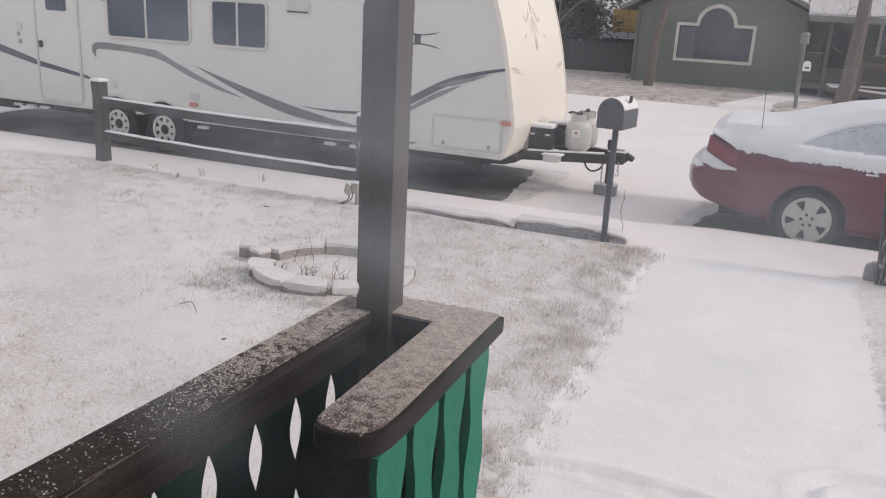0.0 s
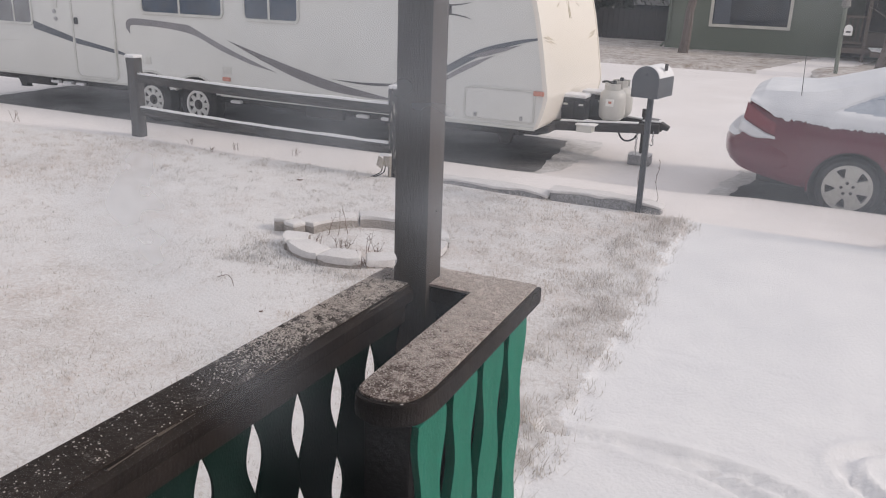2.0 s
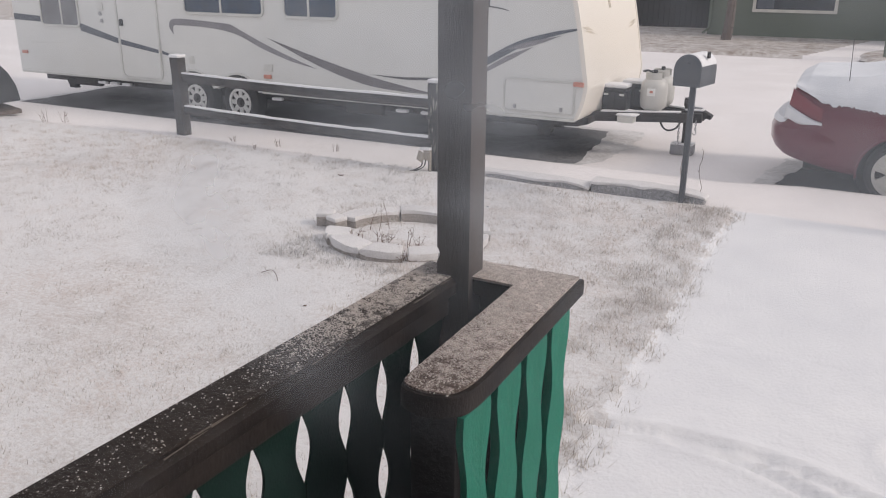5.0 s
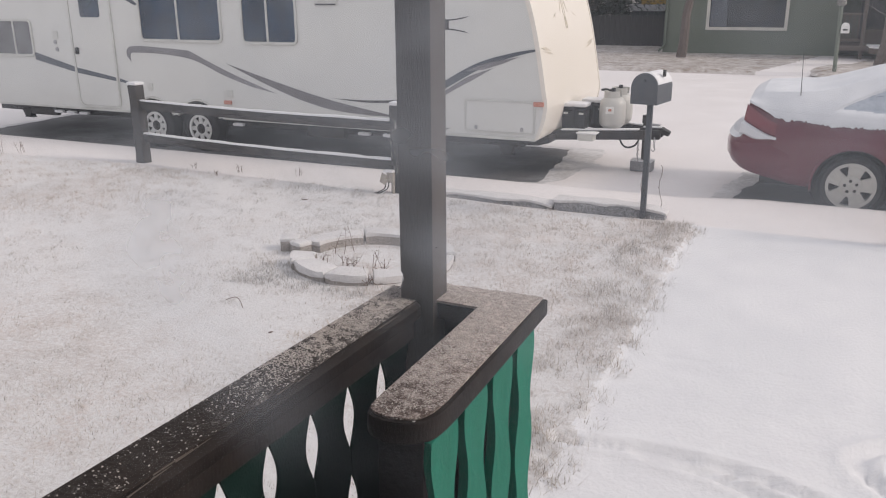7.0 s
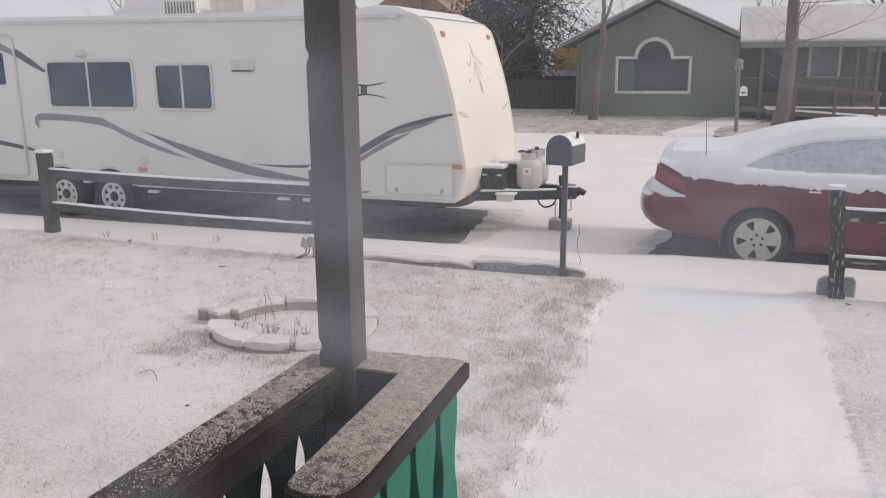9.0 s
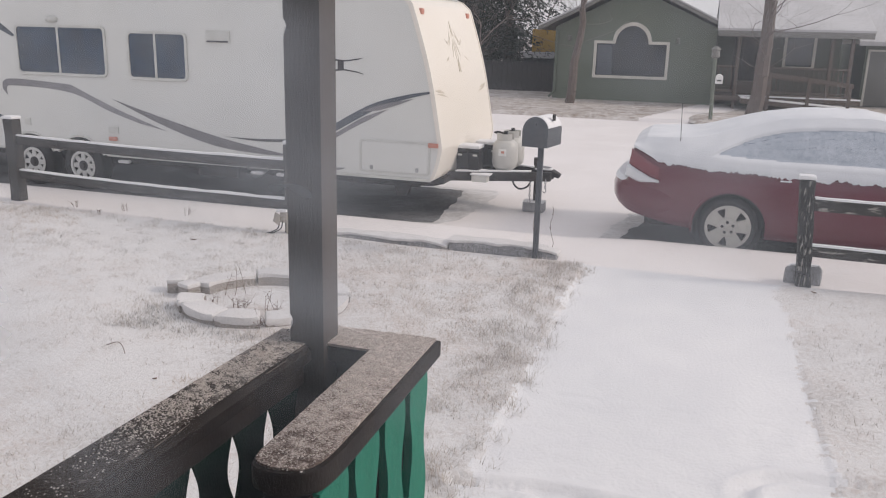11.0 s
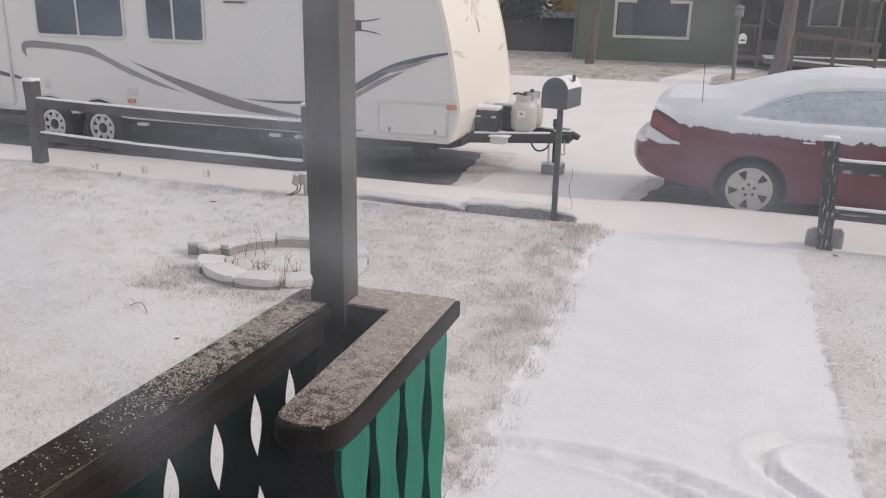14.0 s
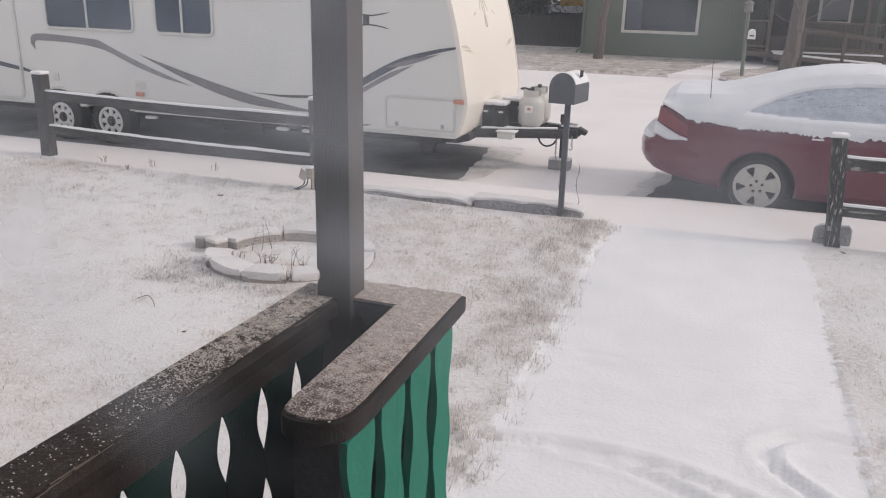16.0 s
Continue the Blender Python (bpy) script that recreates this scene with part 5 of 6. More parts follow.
    # cabin: glass house under the snow
    bm = bmesh.new()
    rows = []
    for x in [s for s in stations if -0.5 < s < 2.6]:
        b, t, th, h = belt(x) - 0.01, top(x) - 0.03, tophalf(x), half(x) * 0.92
        run = [(h, b), (h * 0.5 + th * 0.5 + 0.02, b + (t - b) * 0.55), (th + 0.03, b + (t - b) * 0.9), (th * 0.6, t)]
        rows.append([bm.verts.new((x, y, z)) for y, z in [(MID - a, z) for a, z in run] + [(MID + a, z) for a, z in run[::-1]]])
    for a, b in zip(rows, rows[1:]):
        for k in range(len(a) - 1):
            bm.faces.new((a[k], a[k + 1], b[k + 1], b[k]))
    part("cabin", bm, PANE, C, "dark windows mostly hidden by snow")
    # snow: thick over trunk, roof and hood, thinner on the windows, with a ragged lower rim
    rnd = random.Random(2)
    border = lambda x: curve([(-0.3, 1.04), (-0.1, 1.16), (0.16, 1.28), (0.53, 1.375), (1.15, 1.42), (1.6, 1.40), (2.0, 1.22), (2.2, 1.0)], x)
    SS = [i * 0.95 / 34 for i in range(35)]

    def flank(x):
        """Snow surface above the belt as (out from the middle, up)."""
        b, th, h = belt(x), tophalf(x), half(x) * 0.955
        t = b + (top(x) + 0.035 - b) * min(1.0, max(0.05, (x + 1.07) / 0.13)) ** 0.4
        run = []
        for s in SS:
            a, z = h * 1.01 + (th - h * 1.01) * s ** 1.15 + 0.016, b + 0.015 + (t - b - 0.015) * s ** 0.85
            dip = max(0.0, min(1.0, (border(x) - z) / 0.04)) * max(0.0, min(1.0, (z - b - 0.07) / 0.04)) if -0.3 < x < 2.2 else 0.0
            run.append((a - 0.03 * dip, z, dip > 0.6))
        return run + [(th * 0.82, t + 0.004, False), (th * 0.4, t + 0.02, False)]

    bm = bmesh.new()
    fine = list(np.arange(-1.06, 3.75, 0.013))
    rows, marks = [], []
    tooth = 0.0
    for x in fine:
        tooth = 0.35 * tooth + 0.65 * rnd.uniform(-0.034, 0.018)
        b, h = belt(x), half(x) * 0.955
        low = b - 0.055 + tooth + 0.03 * noise.noise(Vector((x * 2, 0, 0)))
        end = max(0.0, min(1.0, (x + 0.95) / 0.25))
        low = (b + 0.005) * (1 - end) + low * end
        run = [(h * 1.035 + 0.010, low, False), (h * 1.030 + 0.014, b - 0.012, False)] + flank(x)
        run = [(a, z + 0.006 * noise.noise(Vector((x * 7, a * 7, z * 7))), o) for a, z, o in run]
        rows.append([bm.verts.new((x, y, z)) for y, z in [(MID - a, z) for a, z, o in run] + [(MID + a, z) for a, z, o in run[::-1]]])
        marks.append([o for a, z, o in run] + [o for a, z, o in run[::-1]])
    nk = len(rows[0])
    for i, (a, b) in enumerate(zip(rows, rows[1:])):
        for k in range(nk - 1):
            f = bm.faces.new((a[k], a[k + 1], b[k + 1], b[k]))
            f.material_index = 1 if marks[i][k] and marks[i][k + 1] and marks[i + 1][k] else 0
    bm.faces.new(rows[0])
    part("snow_cover", bm, [CAR_SNOW, CAR_FROST], C, "uneven crust of snow with ragged lower rim")
    # wiped arcs where dark glass shows through
    for u0, u1, drop in ((0.12, 0.42, 0.07), (0.30, 1.5, 0.12), (0.5, 1.5, 0.20)):
        x = u0
        while x < u1:
            ends = []
            for xx in (x, min(u1, x + rnd.uniform(0.005, 0.022 if drop > 0.1 else 0.12))):
                z = border(xx) - drop + rnd.uniform(-0.012, 0.012)
                run = flank(xx)
                a = run[0][0]
                for (a0, z0, _), (a1, z1, _) in zip(run, run[1:]):
                    if z0 <= z <= z1:
                        a = a0 + (a1 - a0) * (z - z0) / (z1 - z0)
                ends.append((xx, MID - a, z))
            bm = bmesh.new()
            tube(bm, ends[0], ends[1], 0.003, 0.002, 5)
            part("bare_streak", bm, PANE, C)
            x += rnd.uniform(0.02, 0.09) if drop > 0.1 else 0.13
    # tail lamp, bumper, snow on the bumper
    def patch(name, x0, x1, t0, t1, mat, out, lab="", shape=None):
        bm = bmesh.new()
        n, m = 14, 6
        rws = []
        for i in range(n + 1):
            x = x0 + (x1 - x0) * i / n
            f, b, h = floor(x), belt(x), half(x)
            lo, hi = (t0, t1) if not shape else shape(i / n)
            row = []
            for j in range(m + 1):
                t = lo + (hi - lo) * j / m
                s = side(x)
                z = f + (b - f) * t
                a = s[-1][0]
                for (a0, z0), (a1, z1) in zip(s, s[1:]):
                    if z0 <= z <= z1:
                        a = a0 + (a1 - a0) * (z - z0) / (z1 - z0)
                edge = min(i, n - i, j, m - j)
                row.append(bm.verts.new((max(x, tail(z) - out), MID - a - out * (0.2 if edge == 0 else 1), z)))
            rws.append(row)
        for p, q in zip(rws, rws[1:]):
            for j in range(m):
                bm.faces.new((p[j], p[j + 1], q[j + 1], q[j]))
        return part(name, bm, mat, C, lab)

    patch("tail_lamp", -1.205, -0.77, 0.55, 0.9, TAIL, 0.02, "red tail lamp wrapping round the corner", lambda s: (0.73 - 0.06 * s, 0.985 - 0.13 * s))
    patch("bumper_snow", -1.21, -0.76, 0.5, 0.6, CAR_SNOW, 0.04, "snow lying on the bumper ledge", lambda s: (0.47 + 0.13 * s + 0.02 * math.sin(9 * s), 0.72 - 0.07 * s))
    bm = bmesh.new()
    run = [(-0.5, -0.88, 0.5), (-0.8, -0.905, 0.52), (-1.02, -0.84, 0.55), (-1.18, -0.68, 0.56), (-1.25, -0.4, 0.56), (-1.265, 0, 0.56)]
    run = smoothline([(x, MID + y, z) for x, y, z in run] + [(x, MID - y, z) for x, y, z in run[-2::-1]], 5)
    rws = []
    for p in run:
        d = Vector((p[0] + 0.2, p[1] - MID, 0)).normalized()
        rws.append([bm.verts.new(Vector(p) + d * o + Vector((0, 0, z))) for o, z in ((-0.10, 0.16), (0.0, 0.17), (0.035, 0.08), (0.03, -0.04), (-0.02, -0.13), (-0.12, -0.15))])
    for p, q in zip(rws, rws[1:]):
        for j in range(5):
            bm.faces.new((p[j], p[j + 1], q[j + 1], q[j]))
    part("rear_bumper", bm, RED, C)
    bm = bmesh.new()
    rws = []
    for p in run[12:-12]:
        d = Vector((p[0] + 0.2, p[1] - MID, 0)).normalized()
        rws.append([bm.verts.new(Vector(p) + d * o + Vector((0, 0, z))) for o, z in ((-0.16, 0.15), (-0.14, 0.215), (-0.02, 0.205), (0.022, 0.155))])
    for p, q in zip(rws, rws[1:]):
        for j in range(3):
            bm.faces.new((p[j], p[j + 1], q[j + 1], q[j]))
    part("bumper_snow", bm, CAR_SNOW, C)
    # door seams and handle
    bm = bmesh.new()
    run = []
    for t in (0.06, 0.3, 0.6, 0.9):
        s = side(0.62)
        z = floor(0.62) + (belt(0.62) - floor(0.62)) * t
        run.append((0.62 + 0.1 * (t < 0.2) - 0.04 * t, 0.028 - 0.02 * (0.3 < t < 0.8), z))
    chain(bm, run, 0.005, 5)
    part("door_seam", bm, BLACK, C)
    bm = bmesh.new()
    prism(bm, rounded(0.42, 0.62, 0.845, 0.925, 0.035), -0.005, 0.06, "y", 0.008)
    hd = part("door_handle", bm, RED, C)
    bm = bmesh.new()
    prism(bm, rounded(0.46, 0.58, 0.848, 0.864, 0.007), -0.010, 0.03, "y", 0.003)
    part("snow_lip", bm, CAR_SNOW, hd)
    # arches and wheels
    for hx in (0.0, WB):
        for y0, y1 in ((0.06, 0.30), (WIDE - 0.30, WIDE - 0.06)):
            bm = bmesh.new()
            arcp = [(hx + 0.405 * math.cos(radians(a)), HZ + 0.405 * math.sin(radians(a))) for a in range(-15, 196, 10)]
            inn = [(hx + 0.38 * math.cos(radians(a)), HZ + 0.38 * math.sin(radians(a))) for a in range(195, -16, -10)]
            prism(bm, arcp + inn, y0, y1, "y")
            part("wheel_well", bm, BLACK, C)
            bm = bmesh.new()
            ym = y1 if y0 < 1 else y0
            prism(bm, [(hx + 0.40 * math.cos(radians(a)), HZ + 0.40 * math.sin(radians(a))) for a in range(0, 360, 15)], ym, ym + 0.01, "y")
            part("well_back", bm, BLACK, C)
        bm = bmesh.new()
        arcp = [(hx + 0.397 * math.cos(radians(a)), HZ + 0.397 * math.sin(radians(a))) for a in range(-10, 191, 8)]
        inn = [(hx + 0.375 * math.cos(radians(a)), HZ + 0.375 * math.sin(radians(a))) for a in range(190, -11, -8)]
        prism(bm, arcp + inn, -0.004, 0.07, "y", 0.004)
        part("arch_lip", bm, RED, C)

    def wheel(x, y, flip):
        w = thing("wheel", None, None, pose(x, y, HZ, 0, 11, 180 if flip else 0) @ Matrix.Diagonal((0.94, 1, 0.94, 1)), "", "")
        w.parent = C
        bm = bmesh.new()
        lathe(bm, [(0.22, 0.02), (0.255, -0.005), (0.30, -0.008), (0.322, 0.012), (R, 0.05), (R, 0.19), (0.32, 0.215), (0.22, 0.215)], 48, "y", caps=False)
        part("tyre", bm, RUBBER, w)
        bm = bmesh.new()
        frame_prism(bm, [(0.255 * math.cos(radians(a)), 0.255 * math.sin(radians(a))) for a in range(0, 360, 8)], [(0.222 * math.cos(radians(a)), 0.222 * math.sin(radians(a))) for a in range(0, 360, 8)], -0.014, 0.06)
        part("rim", bm, ALLOY, w)
        bm = bmesh.new()
        lathe(bm, [(0.235, 0.07), (0.1, 0.07)], 30, "y")
        part("brake_disc", bm, BLACK, w)
        for i in range(5):
            bm = bmesh.new()
            prism(bm, [(-0.075, 0.05), (0.075, 0.05), (0.056, 0.115), (0.070, 0.18), (0.105, 0.232), (-0.105, 0.232), (-0.070, 0.18), (-0.056, 0.115)], -0.012, 0.03, "y", 0.008)
            s = part("spoke", bm, ALLOY, w)
            s.matrix_basis = Matrix.Rotation(2 * math.pi * i / 5, 4, "Y")
        bm = bmesh.new()
        lathe(bm, [(0.118, 0.0), (0.115, -0.018), (0.095, -0.024), (0.01, -0.026)], 30, "y")
        part("hub_cap", bm, ALLOY, w)
        for i in range(5):
            an = 2 * math.pi * (i + 0.5) / 5
            bm = bmesh.new()
            lathe(bm, [(0.018, -0.02), (0.017, -0.03), (0.011, -0.031)], 12, "y", (0.062 * math.cos(an), 0, 0.062 * math.sin(an)))
            part("lug_nut", bm, BLACK, w)

    for x in (0.0, WB):
        wheel(x, 0.035, False)
        wheel(x, WIDE - 0.035, True)
    bm = bmesh.new()
    tube(bm, (0, 0, 0), (-0.03, 0, 0.62), 0.0045, 0.0025, 6)
    tube(bm, (0, 0, -0.03), (0, 0, 0.03), 0.014, 0.01, 8)
    an = part("antenna", bm, BLACK, C)
    an.matrix_basis = pose(-0.57, 0.14, 1.075)
    bm = bmesh.new()
    box(bm, -0.9, 3.6, 0.35, WIDE - 0.35, 0.2, 0.32, 0.02)
    part("underbody", bm, BLACK, C)


car()


# ---- the near house: room behind the window, unseen porch roof for shade ----
def near_house():
    z0, z1 = 0.45, 2.75
    bm = bmesh.new()
    box(bm, -3.4, -0.75, 0.10, 0.26, 0, z1)
    box(bm, 0.55, 2.2, 0.10, 0.26, 0, z1)
    box(bm, -0.75, 0.55, 0.10, 0.26, 0, 1.45)
    box(bm, -0.75, 0.55, 0.10, 0.26, 2.55, z1)
    thing("wall_front", bm, WALLPLAIN, A, "painted house wall with a window opening", "wall", kind="structure", smooth=False)
    for name, b in (("wall_back", (-3.4, 2.2, -3.2, -3.05, 0, z1)), ("wall_side_west", (-3.4, -3.25, -3.05, 0.10, 0, z1)), ("wall_side_east", (2.05, 2.2, -3.05, 0.10, 0, z1))):
        bm = bmesh.new()
        box(bm, *b)
        thing(name, bm, WALLPLAIN, A, "plain painted room wall", "wall", kind="structure", smooth=False)
    bm = bmesh.new()
    box(bm, -3.25, 2.05, -3.05, 0.10, 0.3, z0)
    thing("floor", bm, DECKWOOD, A, "wooden room floor", "floor", kind="structure", smooth=False)
    bm = bmesh.new()
    box(bm, -3.4, 2.2, -3.2, 0.26, z1 + 0.004, z1 + 0.15)
    thing("ceiling", bm, WALLPLAIN, A, "plain painted room ceiling", "ceiling", kind="structure", smooth=False)
    # Roof out of view, added and sized to shade the post
    bm = bmesh.new()
    box(bm, -1.5, -0.42, 0.264, 1.72, z1 + 0.004, z1 + 0.15)
    thing("unseen_porch_roof", bm, BROWN, A, "unseen porch roof added to shade the post and railings", "roof", kind="structure", smooth=False)
    # window pane, smeared and misted
    m = bpy.data.materials.new("misted_window_glass")
    m.use_nodes = True
    n, l = m.node_tree.nodes, m.node_tree.links
    n.clear()
    tc = n.new("ShaderNodeTexCoord")
    a, b = n.new("ShaderNodeTexNoise"), n.new("ShaderNodeTexNoise")
    a.inputs["Scale"].default_value, a.inputs["Detail"].default_value = 24, 2
    b.inputs["Scale"].default_value, b.inputs["Detail"].default_value = 8, 1
    mp = n.new("ShaderNodeMapping")
    mp.inputs["Rotation"].default_value = (0, 0.6, 0)
    mp.inputs["Scale"].default_value = (1.0, 1.0, 1.6)
    l.new(tc.outputs["Object"], mp.inputs[0])
    for node in (a, b):
        l.new(mp.outputs[0], node.inputs["Vector"])
    mul = n.new("ShaderNodeMath")
    mul.operation = "ADD"
    l.new(a.outputs[0], mul.inputs[0])
    l.new(b.outputs[0], mul.inputs[1])
    r = n.new("ShaderNodeMapRange")
    r.inputs[1].default_value, r.inputs[2].default_value = 0.80, 1.3
    r.inputs[3].default_value, r.inputs[4].default_value = MIST[0], MIST[1]
    l.new(mul.outputs[0], r.inputs[0])
    tr, film, mx, out = n.new("ShaderNodeBsdfTransparent"), n.new("ShaderNodeBsdfTranslucent"), n.new("ShaderNodeMixShader"), n.new("ShaderNodeOutputMaterial")
    film.inputs[0].default_value = (0.77, 0.83, 0.91, 1)
    # mist thins out towards the lower half of the pane
    sep, low, fade = n.new("ShaderNodeSeparateXYZ"), n.new("ShaderNodeMapRange"), n.new("ShaderNodeMath")
    l.new(tc.outputs["Object"], sep.inputs[0])
    l.new(sep.outputs[2], low.inputs[0])
    low.inputs[1].default_value, low.inputs[2].default_value = 1.95, 2.05
    low.inputs[3].default_value, low.inputs[4].default_value = 0.15, 1.0
    fade.operation = "MULTIPLY"
    l.new(r.outputs[0], fade.inputs[0])
    l.new(low.outputs[0], fade.inputs[1])
    total = fade.outputs[0]
    # breath and smear marks left on the pane
    for u, z, reach, thick in ((-0.105, 2.085, 0.05, 0.17), (-0.098, 2.025, 0.035, 0.16), (0.03, 2.052, 0.035, 0.13), (-0.245, 1.99, 0.07, 0.22), (-0.195, 1.94, 0.05, 0.13), (-0.158, 2.055, 0.055, 0.13)):
        gap, soft, add = n.new("ShaderNodeVectorMath"), n.new("ShaderNodeMapRange"), n.new("ShaderNodeMath")
        gap.operation = "DISTANCE"
        gap.inputs[1].default_value = (u, 0.17, z)
        l.new(tc.outputs["Object"], gap.inputs[0])
        soft.interpolation_type = "SMOOTHSTEP"
        soft.inputs[1].default_value, soft.inputs[2].default_value = 0.0, reach
        soft.inputs[3].default_value, soft.inputs[4].default_value = thick, 0.0
        l.new(gap.outputs["Value"], soft.inputs[0])
        l.new(total, add.inputs[0])
        l.new(soft.outputs[0], add.inputs[1])
        total = add.outputs[0]
    l.new(total, mx.inputs[0])
    l.new(tr.outputs[0], mx.inputs[1])
    l.new(film.outputs[0], mx.inputs[2])
    l.new(mx.outputs[0], out.inputs[0])
    w = thing("window_1", None, None, A, "window with misted and smeared glass", "window", kind="structure")
    bm = bmesh.new()
    vs = [bm.verts.new(p) for p in ((-0.72, 0.17, 1.48), (0.52, 0.17, 1.48), (0.52, 0.17, 2.52), (-0.72, 0.17, 2.52))]
    bm.faces.new(vs)
    p = part("pane", bm, m, w, "misted glass", smooth=False)
    p.visible_shadow = False
    bm = bmesh.new()
    frame_prism(bm, [(-0.746, 1.454), (0.546, 1.454), (0.546, 2.546), (-0.746, 2.546)], [(-0.70, 1.50), (0.50, 1.50), (0.50, 2.50), (-0.70, 2.50)], 0.14, 0.21)
    part("window_frame", bm, HTRIM, w)


MIST = (0.075, 0.26)
near_house()


# ---- house across the street ----
def far_house():
    H = thing("green_house", None, None, A, "single-storey dark green house with snowy roof and wooden porch", "house")
    V = 30.7
    bm = bmesh.new()
    prism(bm, [(-5.28, -0.1), (0.38, -0.1), (0.38, 2.62), (-2.46, 3.92), (-5.28, 2.55)], V, V + 9, "y")
    part("gable_wall", bm, SIDING, H, "dark green wooden siding", smooth=False)
    bm = bmesh.new()
    for i in range(1, 13):
        z = 0.0 + i * 0.2
        box(bm, -5.28, 0.38, V - 0.008, V, z - 0.006, z + 0.006)
    part("siding_joints", bm, SIDING, H, smooth=False)
    # gable roof: two slopes with snow, fascia boards
    for s, (xa, za) in ((-1, (-5.85, 2.44)), (1, (0.62, 2.62))):
        bm = bmesh.new()
        prism(bm, [(xa, za), (-2.46, 4.06), (-2.46, 4.16), (xa, za + 0.10)], V - 0.45, V + 9.2, "y")
        r = part("roof_slope", bm, HEAVE, H, smooth=False)
        bm = bmesh.new()
        prism(bm, [(xa + s * 0.0, za + 0.10), (-2.46, 4.16), (-2.46, 4.235), (xa, za + 0.165)], V - 0.46, V + 9.2, "y", 0.02)
        part("roof_snow", bm, ROOFSNOW, r, smooth=False)
        bm = bmesh.new()
        prism(bm, [(xa, za - 0.03), (-2.46, 4.03), (-2.46, 4.13), (xa, za + 0.08)], V - 0.50, V - 0.46, "y")
        part("fascia", bm, HEAVE, r, smooth=False)
    # arched picture window
    w = thing("window", None, None, pose(0, V, 0), "", "")
    w.parent = H

    def arched(x0, x1, z0, z1, c, rad, rise):
        run = [(x1, z0), (x1, z1), (c + rad, z1)]
        run += [(c + rad * math.cos(radians(a)), z1 + rise * math.sin(radians(a))) for a in range(10, 180, 10)]
        return run + [(c - rad, z1), (x0, z1), (x0, z0)]

    out, inn = arched(-3.84, -1.18, 0.78, 2.10, -2.50, 0.68, 0.66), arched(-3.74, -1.28, 0.88, 2.0, -2.50, 0.58, 0.63)
    bm = bmesh.new()
    frame_prism(bm, out, inn, -0.06, 0.02)
    part("window_frame", bm, HTRIM, w, "cream painted frame")
    bm = bmesh.new()
    prism(bm, inn, -0.02, 0.0, "y")
    part("pane", bm, PANE, w, smooth=False)
    bm = bmesh.new()
    prism(bm, [(-3.7, 0.9), (-3.15, 0.9), (-3.2, 1.95), (-3.7, 1.95)], -0.028, -0.021, "y")
    part("curtain", bm, RV_BLUE, w, "dim curtain behind the glass", smooth=False)
    for x in (-0.91, -4.74):
        bm = bmesh.new()
        box(bm, x - 0.06, x + 0.06, V - 0.12, V, 2.05, 2.25, 0.02)
        part("wall_lamp", bm, HEAVE, H)
    # downspout
    bm = bmesh.new()
    chain(bm, [(-5.2, V - 0.05, 2.4), (-5.2, V - 0.05, 0.25), (-5.35, V - 0.35, 0.05)], 0.04, 8)
    part("downspout", bm, SIDING, H)
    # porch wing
    # Wall behind the porch has the porch shade in its colour
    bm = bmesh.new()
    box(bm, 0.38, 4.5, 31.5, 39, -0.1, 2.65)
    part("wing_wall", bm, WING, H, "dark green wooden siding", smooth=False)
    bm = bmesh.new()
    prism(bm, [(29.25, 2.50), (33.4, 3.75), (38, 2.6), (38, 2.5), (33.4, 3.62), (29.25, 2.38)], 0.40, 5.1, "x")
    r = part("wing_roof", bm, HEAVE, H, smooth=False)
    bm = bmesh.new()
    prism(bm, [(29.22, 2.51), (33.4, 3.77), (38, 2.62), (38, 2.70), (33.4, 3.86), (29.22, 2.60)], 0.36, 5.14, "x", 0.02)
    part("roof_snow", bm, ROOFSNOW, r, smooth=False)
    bm = bmesh.new()
    box(bm, 0.40, 5.1, 29.2, 29.245, 2.34, 2.53, 0.006)
    part("gutter", bm, HEAVE, r)
    w = thing("window", None, None, pose(0, 31.5, 0), "", "")
    w.parent = H
    bm = bmesh.new()
    o = [(2.66, 1.30), (3.70, 1.30), (3.70, 2.46), (2.66, 2.46)]
    i = [(2.75, 1.38), (3.61, 1.38), (3.61, 2.38), (2.75, 2.38)]
    frame_prism(bm, o, i, -0.06, 0.01)
    part("window_frame", bm, HTRIM, w)
    bm = bmesh.new()
    prism(bm, i, -0.02, 0.0, "y")
    part("pane", bm, PANE, w, smooth=False)
    bm = bmesh.new()
    box(bm, 1.0, 1.95, 31.44, 31.5, 0.42, 2.4, 0.01)
    part("front_door", bm, BLACK, H, "dark front door in the porch shade")
    # deck, posts, balustrade, ramp rail
    bm = bmesh.new()
    box(bm, 0.40, 5.0, 29.45, 31.49, 0.24, 0.40, 0.01)
    part("deck", bm, DECKWOOD, H)
    bm = bmesh.new()
    box(bm, 1.25, 5.0, 29.42, 29.60, 0.395, 0.44, 0.012)
    part("deck_snow", bm, SNOW, H)
    for x in (1.1, 2.1, 3.95, 4.55):
        bm = bmesh.new()
        top = 2.36 if x != 2.1 else 1.42
        box(bm, x - 0.055, x + 0.055, 29.47, 29.58, -0.1, top, 0.008)
        part("porch_post", bm, DECKWOOD, H)
    for x0, x1 in ((0.44, 1.04), (2.16, 3.89), (4.01, 4.5)):
        for z in (1.36, 0.56):
            bm = bmesh.new()
            box(bm, x0, x1, 29.49, 29.56, z - 0.035, z + 0.035, 0.006)
            part("handrail", bm, DECKWOOD, H)
        x = x0 + 0.09
        while x < x1:
            bm = bmesh.new()
